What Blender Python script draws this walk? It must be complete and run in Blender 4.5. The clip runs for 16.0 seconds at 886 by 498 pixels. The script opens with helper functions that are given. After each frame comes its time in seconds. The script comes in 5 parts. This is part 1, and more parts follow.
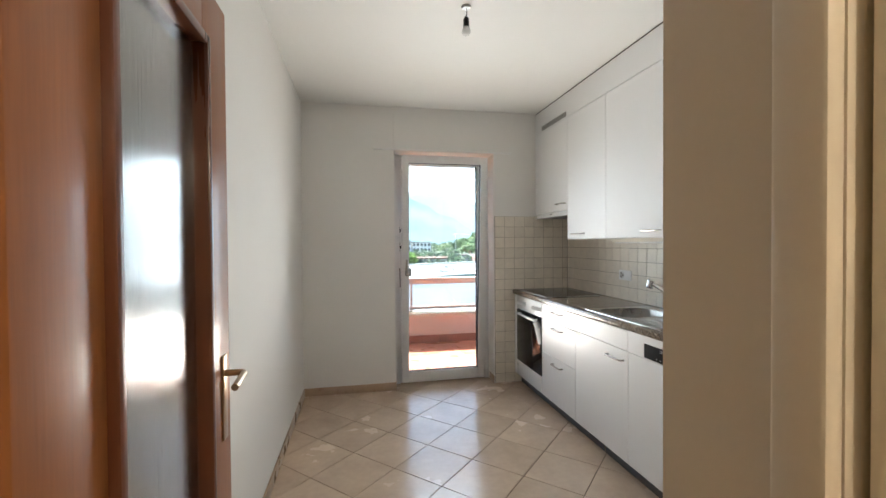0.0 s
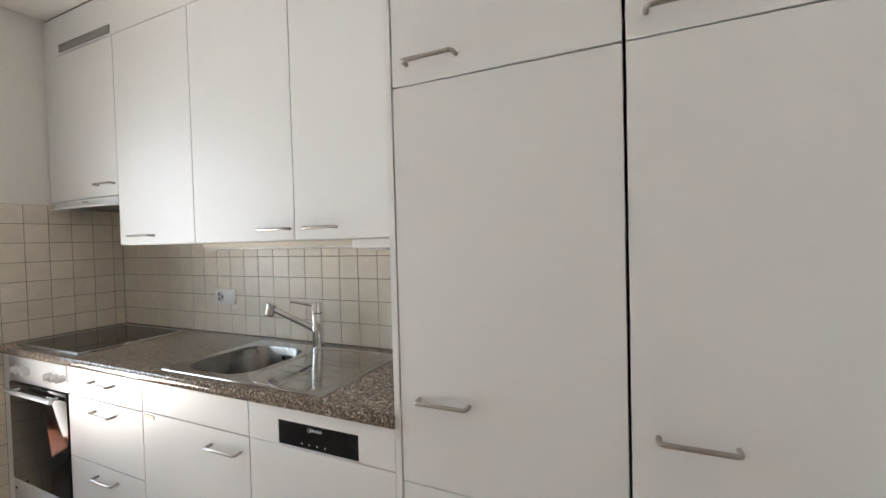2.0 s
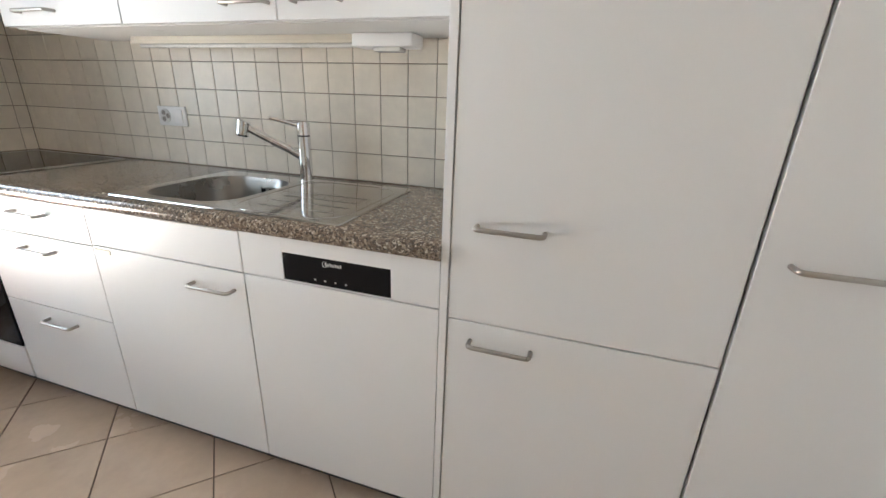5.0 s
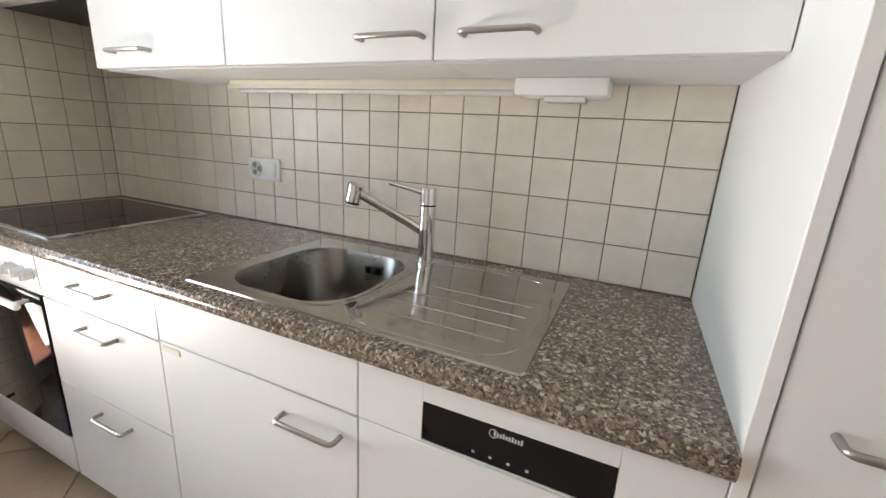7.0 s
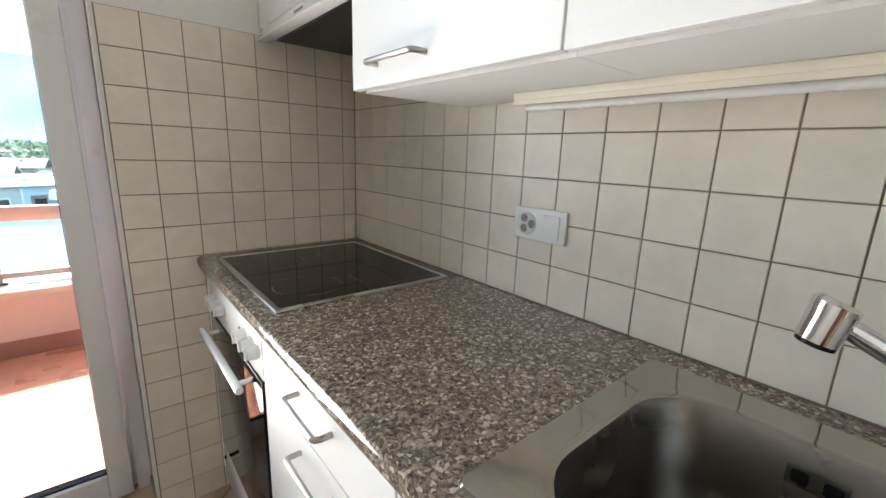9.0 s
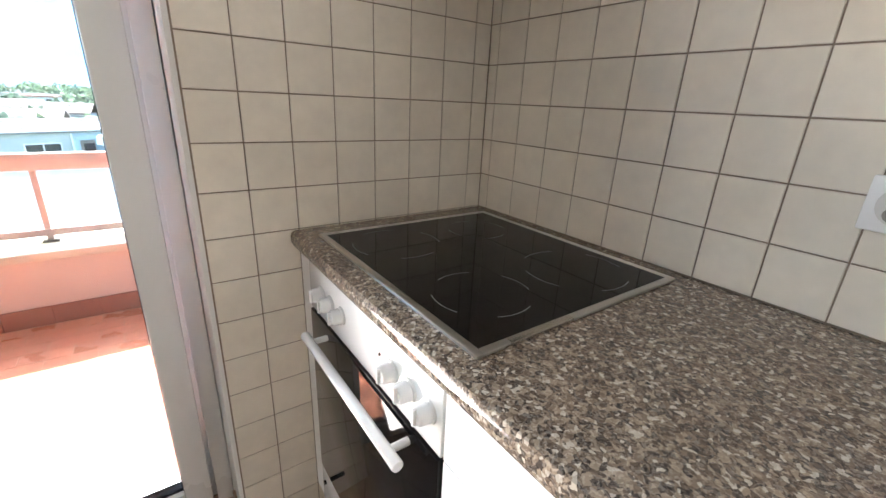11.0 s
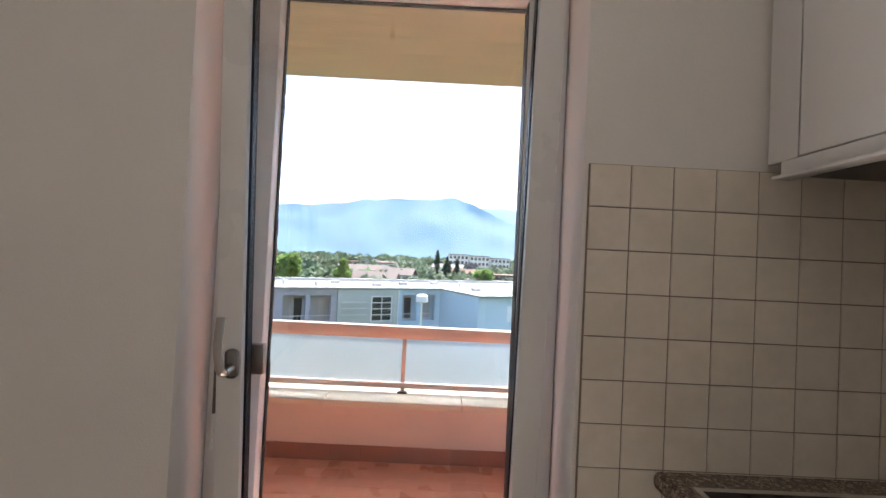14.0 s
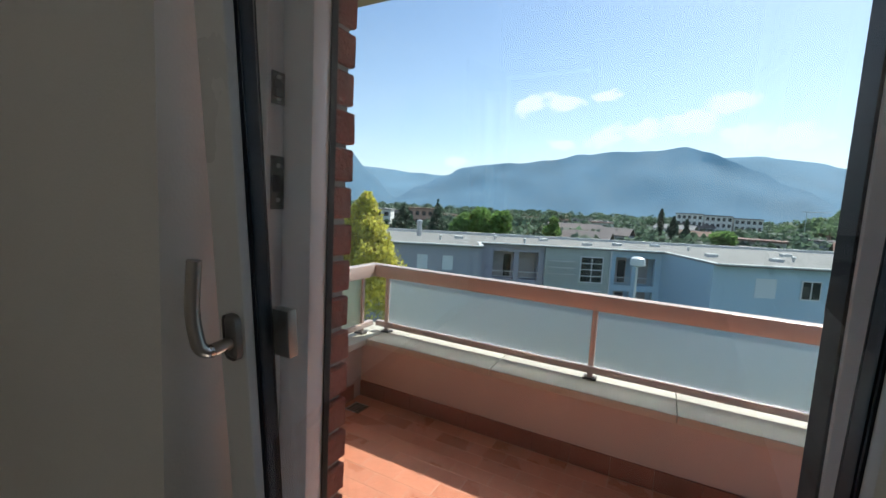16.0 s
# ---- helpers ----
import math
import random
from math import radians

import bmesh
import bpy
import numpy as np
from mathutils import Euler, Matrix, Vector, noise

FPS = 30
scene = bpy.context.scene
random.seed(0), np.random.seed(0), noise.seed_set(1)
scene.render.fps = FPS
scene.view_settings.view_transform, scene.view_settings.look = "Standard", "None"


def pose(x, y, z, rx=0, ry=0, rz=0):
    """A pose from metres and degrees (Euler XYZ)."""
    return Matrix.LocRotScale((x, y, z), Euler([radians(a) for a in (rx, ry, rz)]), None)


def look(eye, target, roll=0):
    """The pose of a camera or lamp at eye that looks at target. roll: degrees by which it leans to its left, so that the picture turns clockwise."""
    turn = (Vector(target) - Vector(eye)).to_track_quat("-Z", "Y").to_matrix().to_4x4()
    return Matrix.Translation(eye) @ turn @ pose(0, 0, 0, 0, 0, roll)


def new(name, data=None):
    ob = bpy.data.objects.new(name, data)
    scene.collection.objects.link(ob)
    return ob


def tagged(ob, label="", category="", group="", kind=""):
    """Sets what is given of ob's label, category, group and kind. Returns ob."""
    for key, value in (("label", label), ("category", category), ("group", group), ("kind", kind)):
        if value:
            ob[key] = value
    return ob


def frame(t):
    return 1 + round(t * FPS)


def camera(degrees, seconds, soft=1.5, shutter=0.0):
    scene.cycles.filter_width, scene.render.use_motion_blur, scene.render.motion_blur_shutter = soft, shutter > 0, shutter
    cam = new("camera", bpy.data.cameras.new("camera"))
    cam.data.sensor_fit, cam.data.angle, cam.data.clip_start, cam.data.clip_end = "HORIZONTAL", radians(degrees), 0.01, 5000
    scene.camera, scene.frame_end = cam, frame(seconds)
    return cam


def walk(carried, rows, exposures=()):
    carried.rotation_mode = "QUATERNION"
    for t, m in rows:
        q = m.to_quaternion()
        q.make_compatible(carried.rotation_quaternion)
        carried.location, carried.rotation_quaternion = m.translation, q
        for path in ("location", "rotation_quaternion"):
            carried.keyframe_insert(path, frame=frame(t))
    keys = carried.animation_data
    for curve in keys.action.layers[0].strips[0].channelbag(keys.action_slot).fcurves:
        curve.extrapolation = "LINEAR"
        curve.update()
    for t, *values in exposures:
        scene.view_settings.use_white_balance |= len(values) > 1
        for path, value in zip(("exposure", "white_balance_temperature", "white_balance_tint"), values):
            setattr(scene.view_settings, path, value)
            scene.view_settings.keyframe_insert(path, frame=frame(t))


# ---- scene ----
cam = camera(94.0, 16.0)
PATH = [
    (0, (1.167, 2.233, 1.361), (1.564, 4.193, 1.332), -0.4),
    (0.5, (1.262, 2.507, 1.361), (2.011, 4.359, 1.282), 0.0),
    (1, (1.345, 2.799, 1.333), (2.657, 4.3, 1.177), 0.6),
    (1.5, (1.491, 2.978, 1.321), (3.134, 4.106, 1.155), -0.3),
    (2, (1.693, 3.145, 1.372), (3.511, 3.977, 1.327), -1.5),
    (2.5, (1.78, 3.279, 1.447), (3.69, 3.82, 1.695), -0.2),
    (3, (1.802, 3.347, 1.435), (3.733, 3.758, 1.754), 0.5),
    (3.5, (1.812, 3.346, 1.375), (3.776, 3.724, 1.371), 0.7),
    (4, (1.797, 3.325, 1.267), (3.704, 3.72, 0.813), 1.3),
    (6.3, (1.951, 3.796, 1.188), (3.712, 4.435, 0.488), 3.5),
    (6.5, (1.982, 3.823, 1.206), (3.754, 4.471, 0.541), 3.6),
    (7, (2.107, 3.905, 1.25), (3.866, 4.695, 0.721), 3.2),
    (7.5, (2.323, 4.001, 1.268), (3.974, 5.036, 0.819), 2.7),
    (8, (2.417, 4.07, 1.262), (3.895, 5.346, 0.83), 2.2),
    (8.5, (2.4, 4.268, 1.257), (3.73, 5.702, 0.839), 2.3),
    (10.8, (2.415, 5.104, 1.225), (3.551, 6.63, 0.608), 2.4),
    (11, (2.372, 5.069, 1.206), (3.483, 6.592, 0.537), 2.7),
    (11.5, (2.274, 4.966, 1.153), (3.28, 6.508, 0.372), 2.9),
    (12, (2.223, 4.901, 1.13), (3.072, 6.533, 0.345), 2.4),
    (12.5, (2.15, 4.879, 1.192), (2.768, 6.686, 0.598), 1.7),
    (13, (2.069, 4.869, 1.305), (2.399, 6.829, 1.083), 2.5),
    (13.5, (2.057, 4.915, 1.372), (2.197, 6.91, 1.386), 3.0),
    (14, (2.105, 5.073, 1.376), (2.12, 7.073, 1.415), 2.8),
    (14.5, (2.174, 5.212, 1.339), (2.091, 7.209, 1.278), 2.6),
    (15, (2.184, 5.388, 1.293), (1.957, 7.369, 1.139), 2.6),
    (15.5, (2.158, 5.591, 1.283), (1.706, 7.529, 1.079), 2.1),
    (16, (2.163, 5.715, 1.302), (1.235, 7.474, 1.09), 3.0),
]
EXPOSURES = [(0.0, 2.5, 6100, 6), (0.5, 2.52, 6200, 8), (1.0, 2.5, 6150, 6), (1.5, 2.52, 6200, 8), (2.5, 2.7, 6100, 8), (3.0, 2.68, 6100, 8), (3.5, 2.76, 5800, 6),
             (4.0, 2.85, 5900, 8), (6.5, 2.9, 6200, 8), (8.0, 2.97, 6100, 6), (8.5, 2.82, 6000, 6), (11.0, 3.2, 6050, 10), (11.5, 2.8, 6350, 12), (12.0, 2.55, 6700, 18),
             (12.5, 2.25, 6900, 16), (13.0, 2.17, 6600, 14), (13.5, 2.05, 6550, 16), (14.5, 1.95, 6500, 15), (15.0, 1.88, 6400, 14), (15.5, 1.28, 6450, 14), (16.0, 0.58, 6000, 4)]
walk(cam, [(t, look(eye, target, roll)) for t, eye, target, roll in PATH], EXPOSURES)

# ---- world and sun ----
SUN_EL, SUN_AZ = 52.0, 20.0          # degrees; azimuth turned from +y towards +x
world = bpy.data.worlds.new("sky")
scene.world = world
world.use_nodes = True
wn, wl = world.node_tree.nodes, world.node_tree.links
wn.clear()
w_out, w_bg = wn.new("ShaderNodeOutputWorld"), wn.new("ShaderNodeBackground")
sky = wn.new("ShaderNodeTexSky")
sky.sky_type, sky.sun_disc = "NISHITA", False
sky.sun_elevation, sky.sun_rotation = radians(SUN_EL), radians(SUN_AZ)
sky.air_density, sky.dust_density, sky.ozone_density = 1.0, 0.8, 0.9
w_co, w_sep = wn.new("ShaderNodeTexCoord"), wn.new("ShaderNodeSeparateXYZ")
wl.new(w_co.outputs["Generated"], w_sep.inputs["Vector"])


def sky_noise(scale, detail, stretch):
    mp, no = wn.new("ShaderNodeMapping"), wn.new("ShaderNodeTexNoise")
    mp.inputs["Scale"].default_value = stretch
    no.inputs["Scale"].default_value, no.inputs["Detail"].default_value, no.inputs["Roughness"].default_value = scale, detail, 0.62
    wl.new(w_co.outputs["Generated"], mp.inputs["Vector"])
    wl.new(mp.outputs["Vector"], no.inputs["Vector"])
    return no.outputs["Fac"]


def sky_math(op, a, b):
    m = wn.new("ShaderNodeMath")
    m.operation = op
    for k, v in enumerate((a, b)):
        if isinstance(v, (int, float)):
            m.inputs[k].default_value = v
        else:
            wl.new(v, m.inputs[k])
    return m.outputs["Value"]


# low cumulus puffs over the ridge: direction of each and its size
heap = -1.0
for cx, cy, cz, cr in ((-0.292, 0.927, 0.230, 0.060), (-0.216, 0.946, 0.238, 0.058), (-0.136, 0.958, 0.248, 0.040), (0.088, 0.970, 0.222, 0.062), (0.031, 0.981, 0.190, 0.078), (-0.055, 0.982, 0.176, 0.078),
                       (-0.131, 0.978, 0.163, 0.062), (0.188, 0.969, 0.156, 0.070), (0.131, 0.979, 0.158, 0.075), (-0.224, 0.963, 0.148, 0.038), (-0.449, 0.888, 0.102, 0.040), (0.36, 0.92, 0.15, 0.08)):
    off, sc, ln = wn.new("ShaderNodeVectorMath"), wn.new("ShaderNodeVectorMath"), wn.new("ShaderNodeVectorMath")
    off.operation, sc.operation, ln.operation = "SUBTRACT", "MULTIPLY", "LENGTH"
    off.inputs[1].default_value, sc.inputs[1].default_value = (cx, cy, cz), (1.0, 1.0, 2.1)
    wl.new(w_co.outputs["Generated"], off.inputs[0])
    wl.new(off.outputs["Vector"], sc.inputs[0])
    wl.new(sc.outputs["Vector"], ln.inputs[0])
    heap = sky_math("MAXIMUM", heap, sky_math("SUBTRACT", 1.0, sky_math("DIVIDE", ln.outputs["Value"], cr)))
puff = sky_math("ADD", heap, sky_math("MULTIPLY", sky_math("SUBTRACT", sky_noise(24.0, 7.0, (1, 1, 1.5)), 0.5), 2.0))
w_ramp = wn.new("ShaderNodeMapRange")
w_ramp.interpolation_type = "SMOOTHSTEP"
w_ramp.inputs["From Min"].default_value, w_ramp.inputs["From Max"].default_value = 0.10, 0.62
wl.new(puff, w_ramp.inputs["Value"])
# thin haze that thickens towards the ridge
w_low = wn.new("ShaderNodeMapRange")
w_low.inputs["From Min"].default_value, w_low.inputs["From Max"].default_value = 0.40, 0.05
w_low.inputs["To Min"].default_value, w_low.inputs["To Max"].default_value = 0.0, 0.55
wl.new(w_sep.outputs["Z"], w_low.inputs["Value"])
veil = sky_math("MULTIPLY", w_low.outputs["Result"], sky_noise(1.6, 6.0, (2.5, 2.5, 6.0)))
w_mix = wn.new("ShaderNodeMix")
w_mix.data_type = "RGBA"
w_mix.inputs["B"].default_value = (6.4, 6.8, 7.4, 1)
wl.new(sky_math("MAXIMUM", w_ramp.outputs["Result"], veil), w_mix.inputs["Factor"])
wl.new(sky.outputs["Color"], w_mix.inputs["A"])
wl.new(w_mix.outputs["Result"], w_bg.inputs["Color"])
wl.new(w_bg.outputs["Background"], w_out.inputs["Surface"])
w_bg.inputs["Strength"].default_value = 0.12

sun = new("sun", bpy.data.lights.new("sun", "SUN"))
sun.data.energy, sun.data.angle, sun.data.color = 5.0, radians(0.53), (1.0, 0.95, 0.88)
sx, sy, sz = math.sin(radians(SUN_AZ)) * math.cos(radians(SUN_EL)), math.cos(radians(SUN_AZ)) * math.cos(radians(SUN_EL)), math.sin(radians(SUN_EL))
sun.matrix_world = look((20 * sx, 20 * sy, 20 * sz + 5), (0, 0, 5))

# daylight of the balcony door's opening: sky above, sunlit balcony below
for n_, y_, z_, hh_, lean_, watts_, spread_, tone_ in (("sky_light", 5.975, 1.52, 1.02, 14, 1.4, 130, (0.84, 0.93, 1.0)), ("balcony_light", 6.0, 0.54, 0.42, -40, 3.1, 112, (1.0, 0.90, 0.80))):
    win = new(n_, bpy.data.lights.new(n_, "AREA"))
    win.data.shape, win.data.size, win.data.size_y, win.data.energy, win.data.color = "RECTANGLE", 0.64, hh_, watts_, tone_
    win.data.spread = radians(spread_)
    win.matrix_world = Matrix.Translation((1.97, y_, z_)) @ Euler((radians(-90 + lean_), 0, 0)).to_matrix().to_4x4()

hall_bulb = new("hall_bulb_light", bpy.data.lights.new("hall_bulb_light", "POINT"))
hall_bulb.data.energy, hall_bulb.data.color, hall_bulb.data.shadow_soft_size = 8.0, (1.0, 0.80, 0.58), 0.06
hall_bulb.location = (1.7, 1.45, 2.35)


# ---- materials ----
def ramp_stops(node, stops):
    els = node.color_ramp.elements
    while len(els) < len(stops):
        els.new(0.5)
    for el, (p, c) in zip(els, stops):
        el.position, el.color = p, (*c, 1)


def mat(name, color, rough=0.5, metal=0.0, vary=0.06, scale=6.0, fine=60.0, bump=0.02, rough_vary=0.06, piece=0.0, stretch=(1, 1, 1), coat=0.0):
    """A surface with stains at one scale and grain at another; piece: how far single pieces differ in tone."""
    m = bpy.data.materials.new(name)
    m.use_nodes = True
    n, l = m.node_tree.nodes, m.node_tree.links
    b = n["Principled BSDF"]
    co, mp = n.new("ShaderNodeTexCoord"), n.new("ShaderNodeMapping")
    mp.inputs["Scale"].default_value = stretch
    l.new(co.outputs["Object"], mp.inputs["Vector"])
    big, small = n.new("ShaderNodeTexNoise"), n.new("ShaderNodeTexNoise")
    big.inputs["Scale"].default_value, big.inputs["Detail"].default_value = scale, 5
    small.inputs["Scale"].default_value, small.inputs["Detail"].default_value = fine, 3
    vec = mp.outputs["Vector"]
    val = None
    if piece:
        info, add = n.new("ShaderNodeObjectInfo"), n.new("ShaderNodeVectorMath")
        add.operation = "MULTIPLY_ADD"
        add.inputs[1].default_value = (37.0, 53.0, 71.0)
        comb = n.new("ShaderNodeCombineXYZ")
        for k in "XYZ":
            l.new(info.outputs["Random"], comb.inputs[k])
        l.new(comb.outputs["Vector"], add.inputs[0])
        l.new(vec, add.inputs[2])
        vec = add.outputs["Vector"]
        val = info.outputs["Random"]
    l.new(vec, big.inputs["Vector"])
    l.new(vec, small.inputs["Vector"])
    mixf = n.new("ShaderNodeMath")
    mixf.operation = "MULTIPLY_ADD"
    mixf.inputs[1].default_value = 0.35
    l.new(small.outputs["Fac"], mixf.inputs[0])
    l.new(big.outputs["Fac"], mixf.inputs[2])
    rg = n.new("ShaderNodeMapRange")
    rg.inputs["From Min"].default_value, rg.inputs["From Max"].default_value = 0.35, 1.0
    rg.inputs["To Min"].default_value, rg.inputs["To Max"].default_value = 1 - vary, 1 + vary
    l.new(mixf.outputs["Value"], rg.inputs["Value"])
    out = rg.outputs["Result"]
    if piece:
        pr = n.new("ShaderNodeMapRange")
        pr.inputs["To Min"].default_value, pr.inputs["To Max"].default_value = 1 - piece, 1 + piece
        l.new(val, pr.inputs["Value"])
        mm = n.new("ShaderNodeMath")
        mm.operation = "MULTIPLY"
        l.new(out, mm.inputs[0])
        l.new(pr.outputs["Result"], mm.inputs[1])
        out = mm.outputs["Value"]
    sc = n.new("ShaderNodeVectorMath")
    sc.operation = "SCALE"
    sc.inputs[0].default_value = color
    l.new(out, sc.inputs["Scale"])
    l.new(sc.outputs["Vector"], b.inputs["Base Color"])
    rr = n.new("ShaderNodeMapRange")
    rr.inputs["From Min"].default_value, rr.inputs["From Max"].default_value = 0.3, 0.7
    rr.inputs["To Min"].default_value, rr.inputs["To Max"].default_value = max(0.02, rough - rough_vary), min(1, rough + rough_vary)
    l.new(big.outputs["Fac"], rr.inputs["Value"])
    l.new(rr.outputs["Result"], b.inputs["Roughness"])
    b.inputs["Metallic"].default_value = metal
    b.inputs["Coat Weight"].default_value = coat
    b.inputs["Coat Roughness"].default_value = 0.12
    if bump:
        bp = n.new("ShaderNodeBump")
        bp.inputs["Strength"].default_value, bp.inputs["Distance"].default_value = bump, 0.01
        l.new(small.outputs["Fac"], bp.inputs["Height"])
        l.new(bp.outputs["Normal"], b.inputs["Normal"])
    return m


WALL = mat("wall paint", (0.80, 0.785, 0.75), 0.75, vary=0.03, scale=1.5, fine=180, bump=0.12)
CEIL = mat("ceiling paint", (0.80, 0.79, 0.76), 0.6, vary=0.03, scale=1.2, fine=140, bump=0.08)
HALLWALL = mat("hall paint", (0.70, 0.62, 0.48), 0.75, vary=0.04, scale=1.5, fine=150, bump=0.1)
CASING = mat("cream lacquer", (0.64, 0.58, 0.48), 0.35, vary=0.03, scale=2, fine=90, bump=0.02)
FRONT = mat("white laminate", (0.77, 0.77, 0.765), 0.42, vary=0.015, scale=2.0, fine=350, bump=0.03)
CARCASS = mat("white board", (0.74, 0.735, 0.72), 0.5, vary=0.02, scale=2.0, fine=250, bump=0.03)
GAP = mat("dark gap", (0.05, 0.045, 0.04), 0.8, vary=0.1, bump=0)
KICK = mat("dark plinth", (0.06, 0.065, 0.075), 0.45, vary=0.12, scale=5, bump=0.03)
FLOORTILE = mat("beige floor tile", (0.56, 0.43, 0.32), 0.22, vary=0.16, scale=4.0, fine=28, bump=0.012, rough_vary=0.07, piece=0.045)
GROUT = mat("floor grout", (0.15, 0.11, 0.085), 0.9, vary=0.15, scale=8, fine=200, bump=0.2)
SKIRT = mat("skirting tile", (0.40, 0.29, 0.20), 0.3, vary=0.12, scale=9, fine=60, bump=0.02, piece=0.05)
WTILE = mat("cream wall tile", (0.76, 0.70, 0.60), 0.30, vary=0.09, scale=13.0, fine=45, bump=0.02, piece=0.04, rough_vary=0.02)
WGROUT = mat("brown wall grout", (0.25, 0.20, 0.15), 0.95, vary=0.15, scale=9, fine=220, bump=0.2)
STEEL = mat("brushed steel", (0.56, 0.54, 0.50), 0.30, 1.0, vary=0.06, scale=5, fine=140, bump=0.02, stretch=(1, 0.15, 1), rough_vary=0.08)
DECKSTEEL = mat("polished sink steel", (0.43, 0.41, 0.38), 0.09, 1.0, vary=0.06, scale=7, fine=120, bump=0.006, rough_vary=0.05)
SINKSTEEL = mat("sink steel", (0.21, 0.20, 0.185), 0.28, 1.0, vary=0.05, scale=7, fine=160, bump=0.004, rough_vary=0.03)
HANDLE = mat("satin nickel", (0.40, 0.375, 0.345), 0.32, 1.0, vary=0.05, scale=20, fine=200, bump=0.01)
CHROME = mat("chrome", (0.80, 0.80, 0.80), 0.06, 1.0, vary=0.02, bump=0, rough_vary=0.02)
BLACKGLASS = mat("black glass", (0.006, 0.005, 0.005), 0.05, vary=0.1, bump=0, rough_vary=0.02)
BLACKGLASS.node_tree.nodes["Principled BSDF"].inputs["IOR"].default_value = 1.27
BLACK = mat("black plastic", (0.008, 0.008, 0.009), 0.2, vary=0.1, bump=0.0)
BLACK.node_tree.nodes["Principled BSDF"].inputs["IOR"].default_value = 1.3
MARK = mat("pale print", (0.55, 0.55, 0.53), 0.5, vary=0.05, bump=0)
WHITEPLASTIC = mat("white plastic", (0.84, 0.835, 0.82), 0.35, vary=0.02, fine=120, bump=0.01)
AGED = mat("aged cream plastic", (0.70, 0.65, 0.54), 0.4, vary=0.05, fine=120, bump=0.01)
ENAMEL = mat("white enamel", (0.80, 0.80, 0.79), 0.14, vary=0.015, bump=0.0)
PVC = mat("white window plastic", (0.76, 0.76, 0.75), 0.3, vary=0.02, scale=3, fine=90, bump=0.012)
GASKET = mat("black gasket", (0.015, 0.016, 0.02), 0.5, vary=0.15, bump=0.02)
SPACER = mat("spacer bar", (0.018, 0.022, 0.030), 0.4, 0.2, vary=0.05, bump=0)
for m_ in (GASKET, SPACER):
    m_.node_tree.nodes["Principled BSDF"].inputs["IOR"].default_value = 1.12
SALMON = mat("salmon parapet paint", (0.51, 0.38, 0.32), 0.8, vary=0.06, scale=3, fine=120, bump=0.12)
COPING = mat("concrete coping", (0.46, 0.41, 0.33), 0.7, vary=0.10, scale=5, fine=90, bump=0.1)
RAIL = mat("salmon lacquered aluminium", (0.56, 0.42, 0.36), 0.34, 0.15, vary=0.05, scale=4, fine=90, bump=0.02)
TERRA = mat("terracotta tile", (0.60, 0.228, 0.130), 0.30, vary=0.22, scale=3, fine=40, bump=0.06, piece=0.05)
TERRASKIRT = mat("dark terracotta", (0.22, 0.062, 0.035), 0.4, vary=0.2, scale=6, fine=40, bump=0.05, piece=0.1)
TERRAJOINT = mat("terracotta joint", (0.58, 0.34, 0.23), 0.9, vary=0.15, fine=150, bump=0.15)
BRICK = mat("red brick", (0.25, 0.068, 0.042), 0.85, vary=0.34, scale=14, fine=60, bump=0.9, piece=0.12)
MORTAR = mat("grey mortar", (0.34, 0.31, 0.28), 0.95, vary=0.12, fine=160, bump=0.3)
BOARDED = mat("board-marked concrete", (0.42, 0.36, 0.24), 0.85, vary=0.22, scale=3, fine=40, bump=0.3, stretch=(0.6, 5, 1))
WOOD = mat("cherry wood", (0.25, 0.088, 0.024), 0.42, vary=0.28, scale=3, fine=26, bump=0.03, stretch=(6, 6, 0.35), coat=0.08)
DARKWOOD = mat("dark moulding", (0.10, 0.03, 0.012), 0.3, vary=0.25, scale=3, fine=26, bump=0.03, stretch=(6, 6, 0.35), coat=0.08)
BRONZE = mat("bronze fitting", (0.45, 0.34, 0.22), 0.3, 1.0, vary=0.05, bump=0.0)
BULB = mat("opal bulb", (0.80, 0.80, 0.78), 0.2, vary=0.01, bump=0)


def glass(name, tint, rough, bump=0.0, bump_scale=120.0, stretch=(1, 1, 1), ior=1.45):
    m = bpy.data.materials.new(name)
    m.use_nodes = True
    n, l = m.node_tree.nodes, m.node_tree.links
    b = n["Principled BSDF"]
    b.inputs["Base Color"].default_value = (*tint, 1)
    b.inputs["Transmission Weight"].default_value, b.inputs["Roughness"].default_value, b.inputs["IOR"].default_value = 1.0, rough, ior
    if bump:
        co, mp, no, bp = n.new("ShaderNodeTexCoord"), n.new("ShaderNodeMapping"), n.new("ShaderNodeTexNoise"), n.new("ShaderNodeBump")
        mp.inputs["Scale"].default_value = stretch
        no.inputs["Scale"].default_value = bump_scale
        bp.inputs["Strength"].default_value, bp.inputs["Distance"].default_value = bump, 0.005
        l.new(co.outputs["Object"], mp.inputs["Vector"])
        l.new(mp.outputs["Vector"], no.inputs["Vector"])
        l.new(no.outputs["Fac"], bp.inputs["Height"])
        l.new(bp.outputs["Normal"], b.inputs["Normal"])
    return m


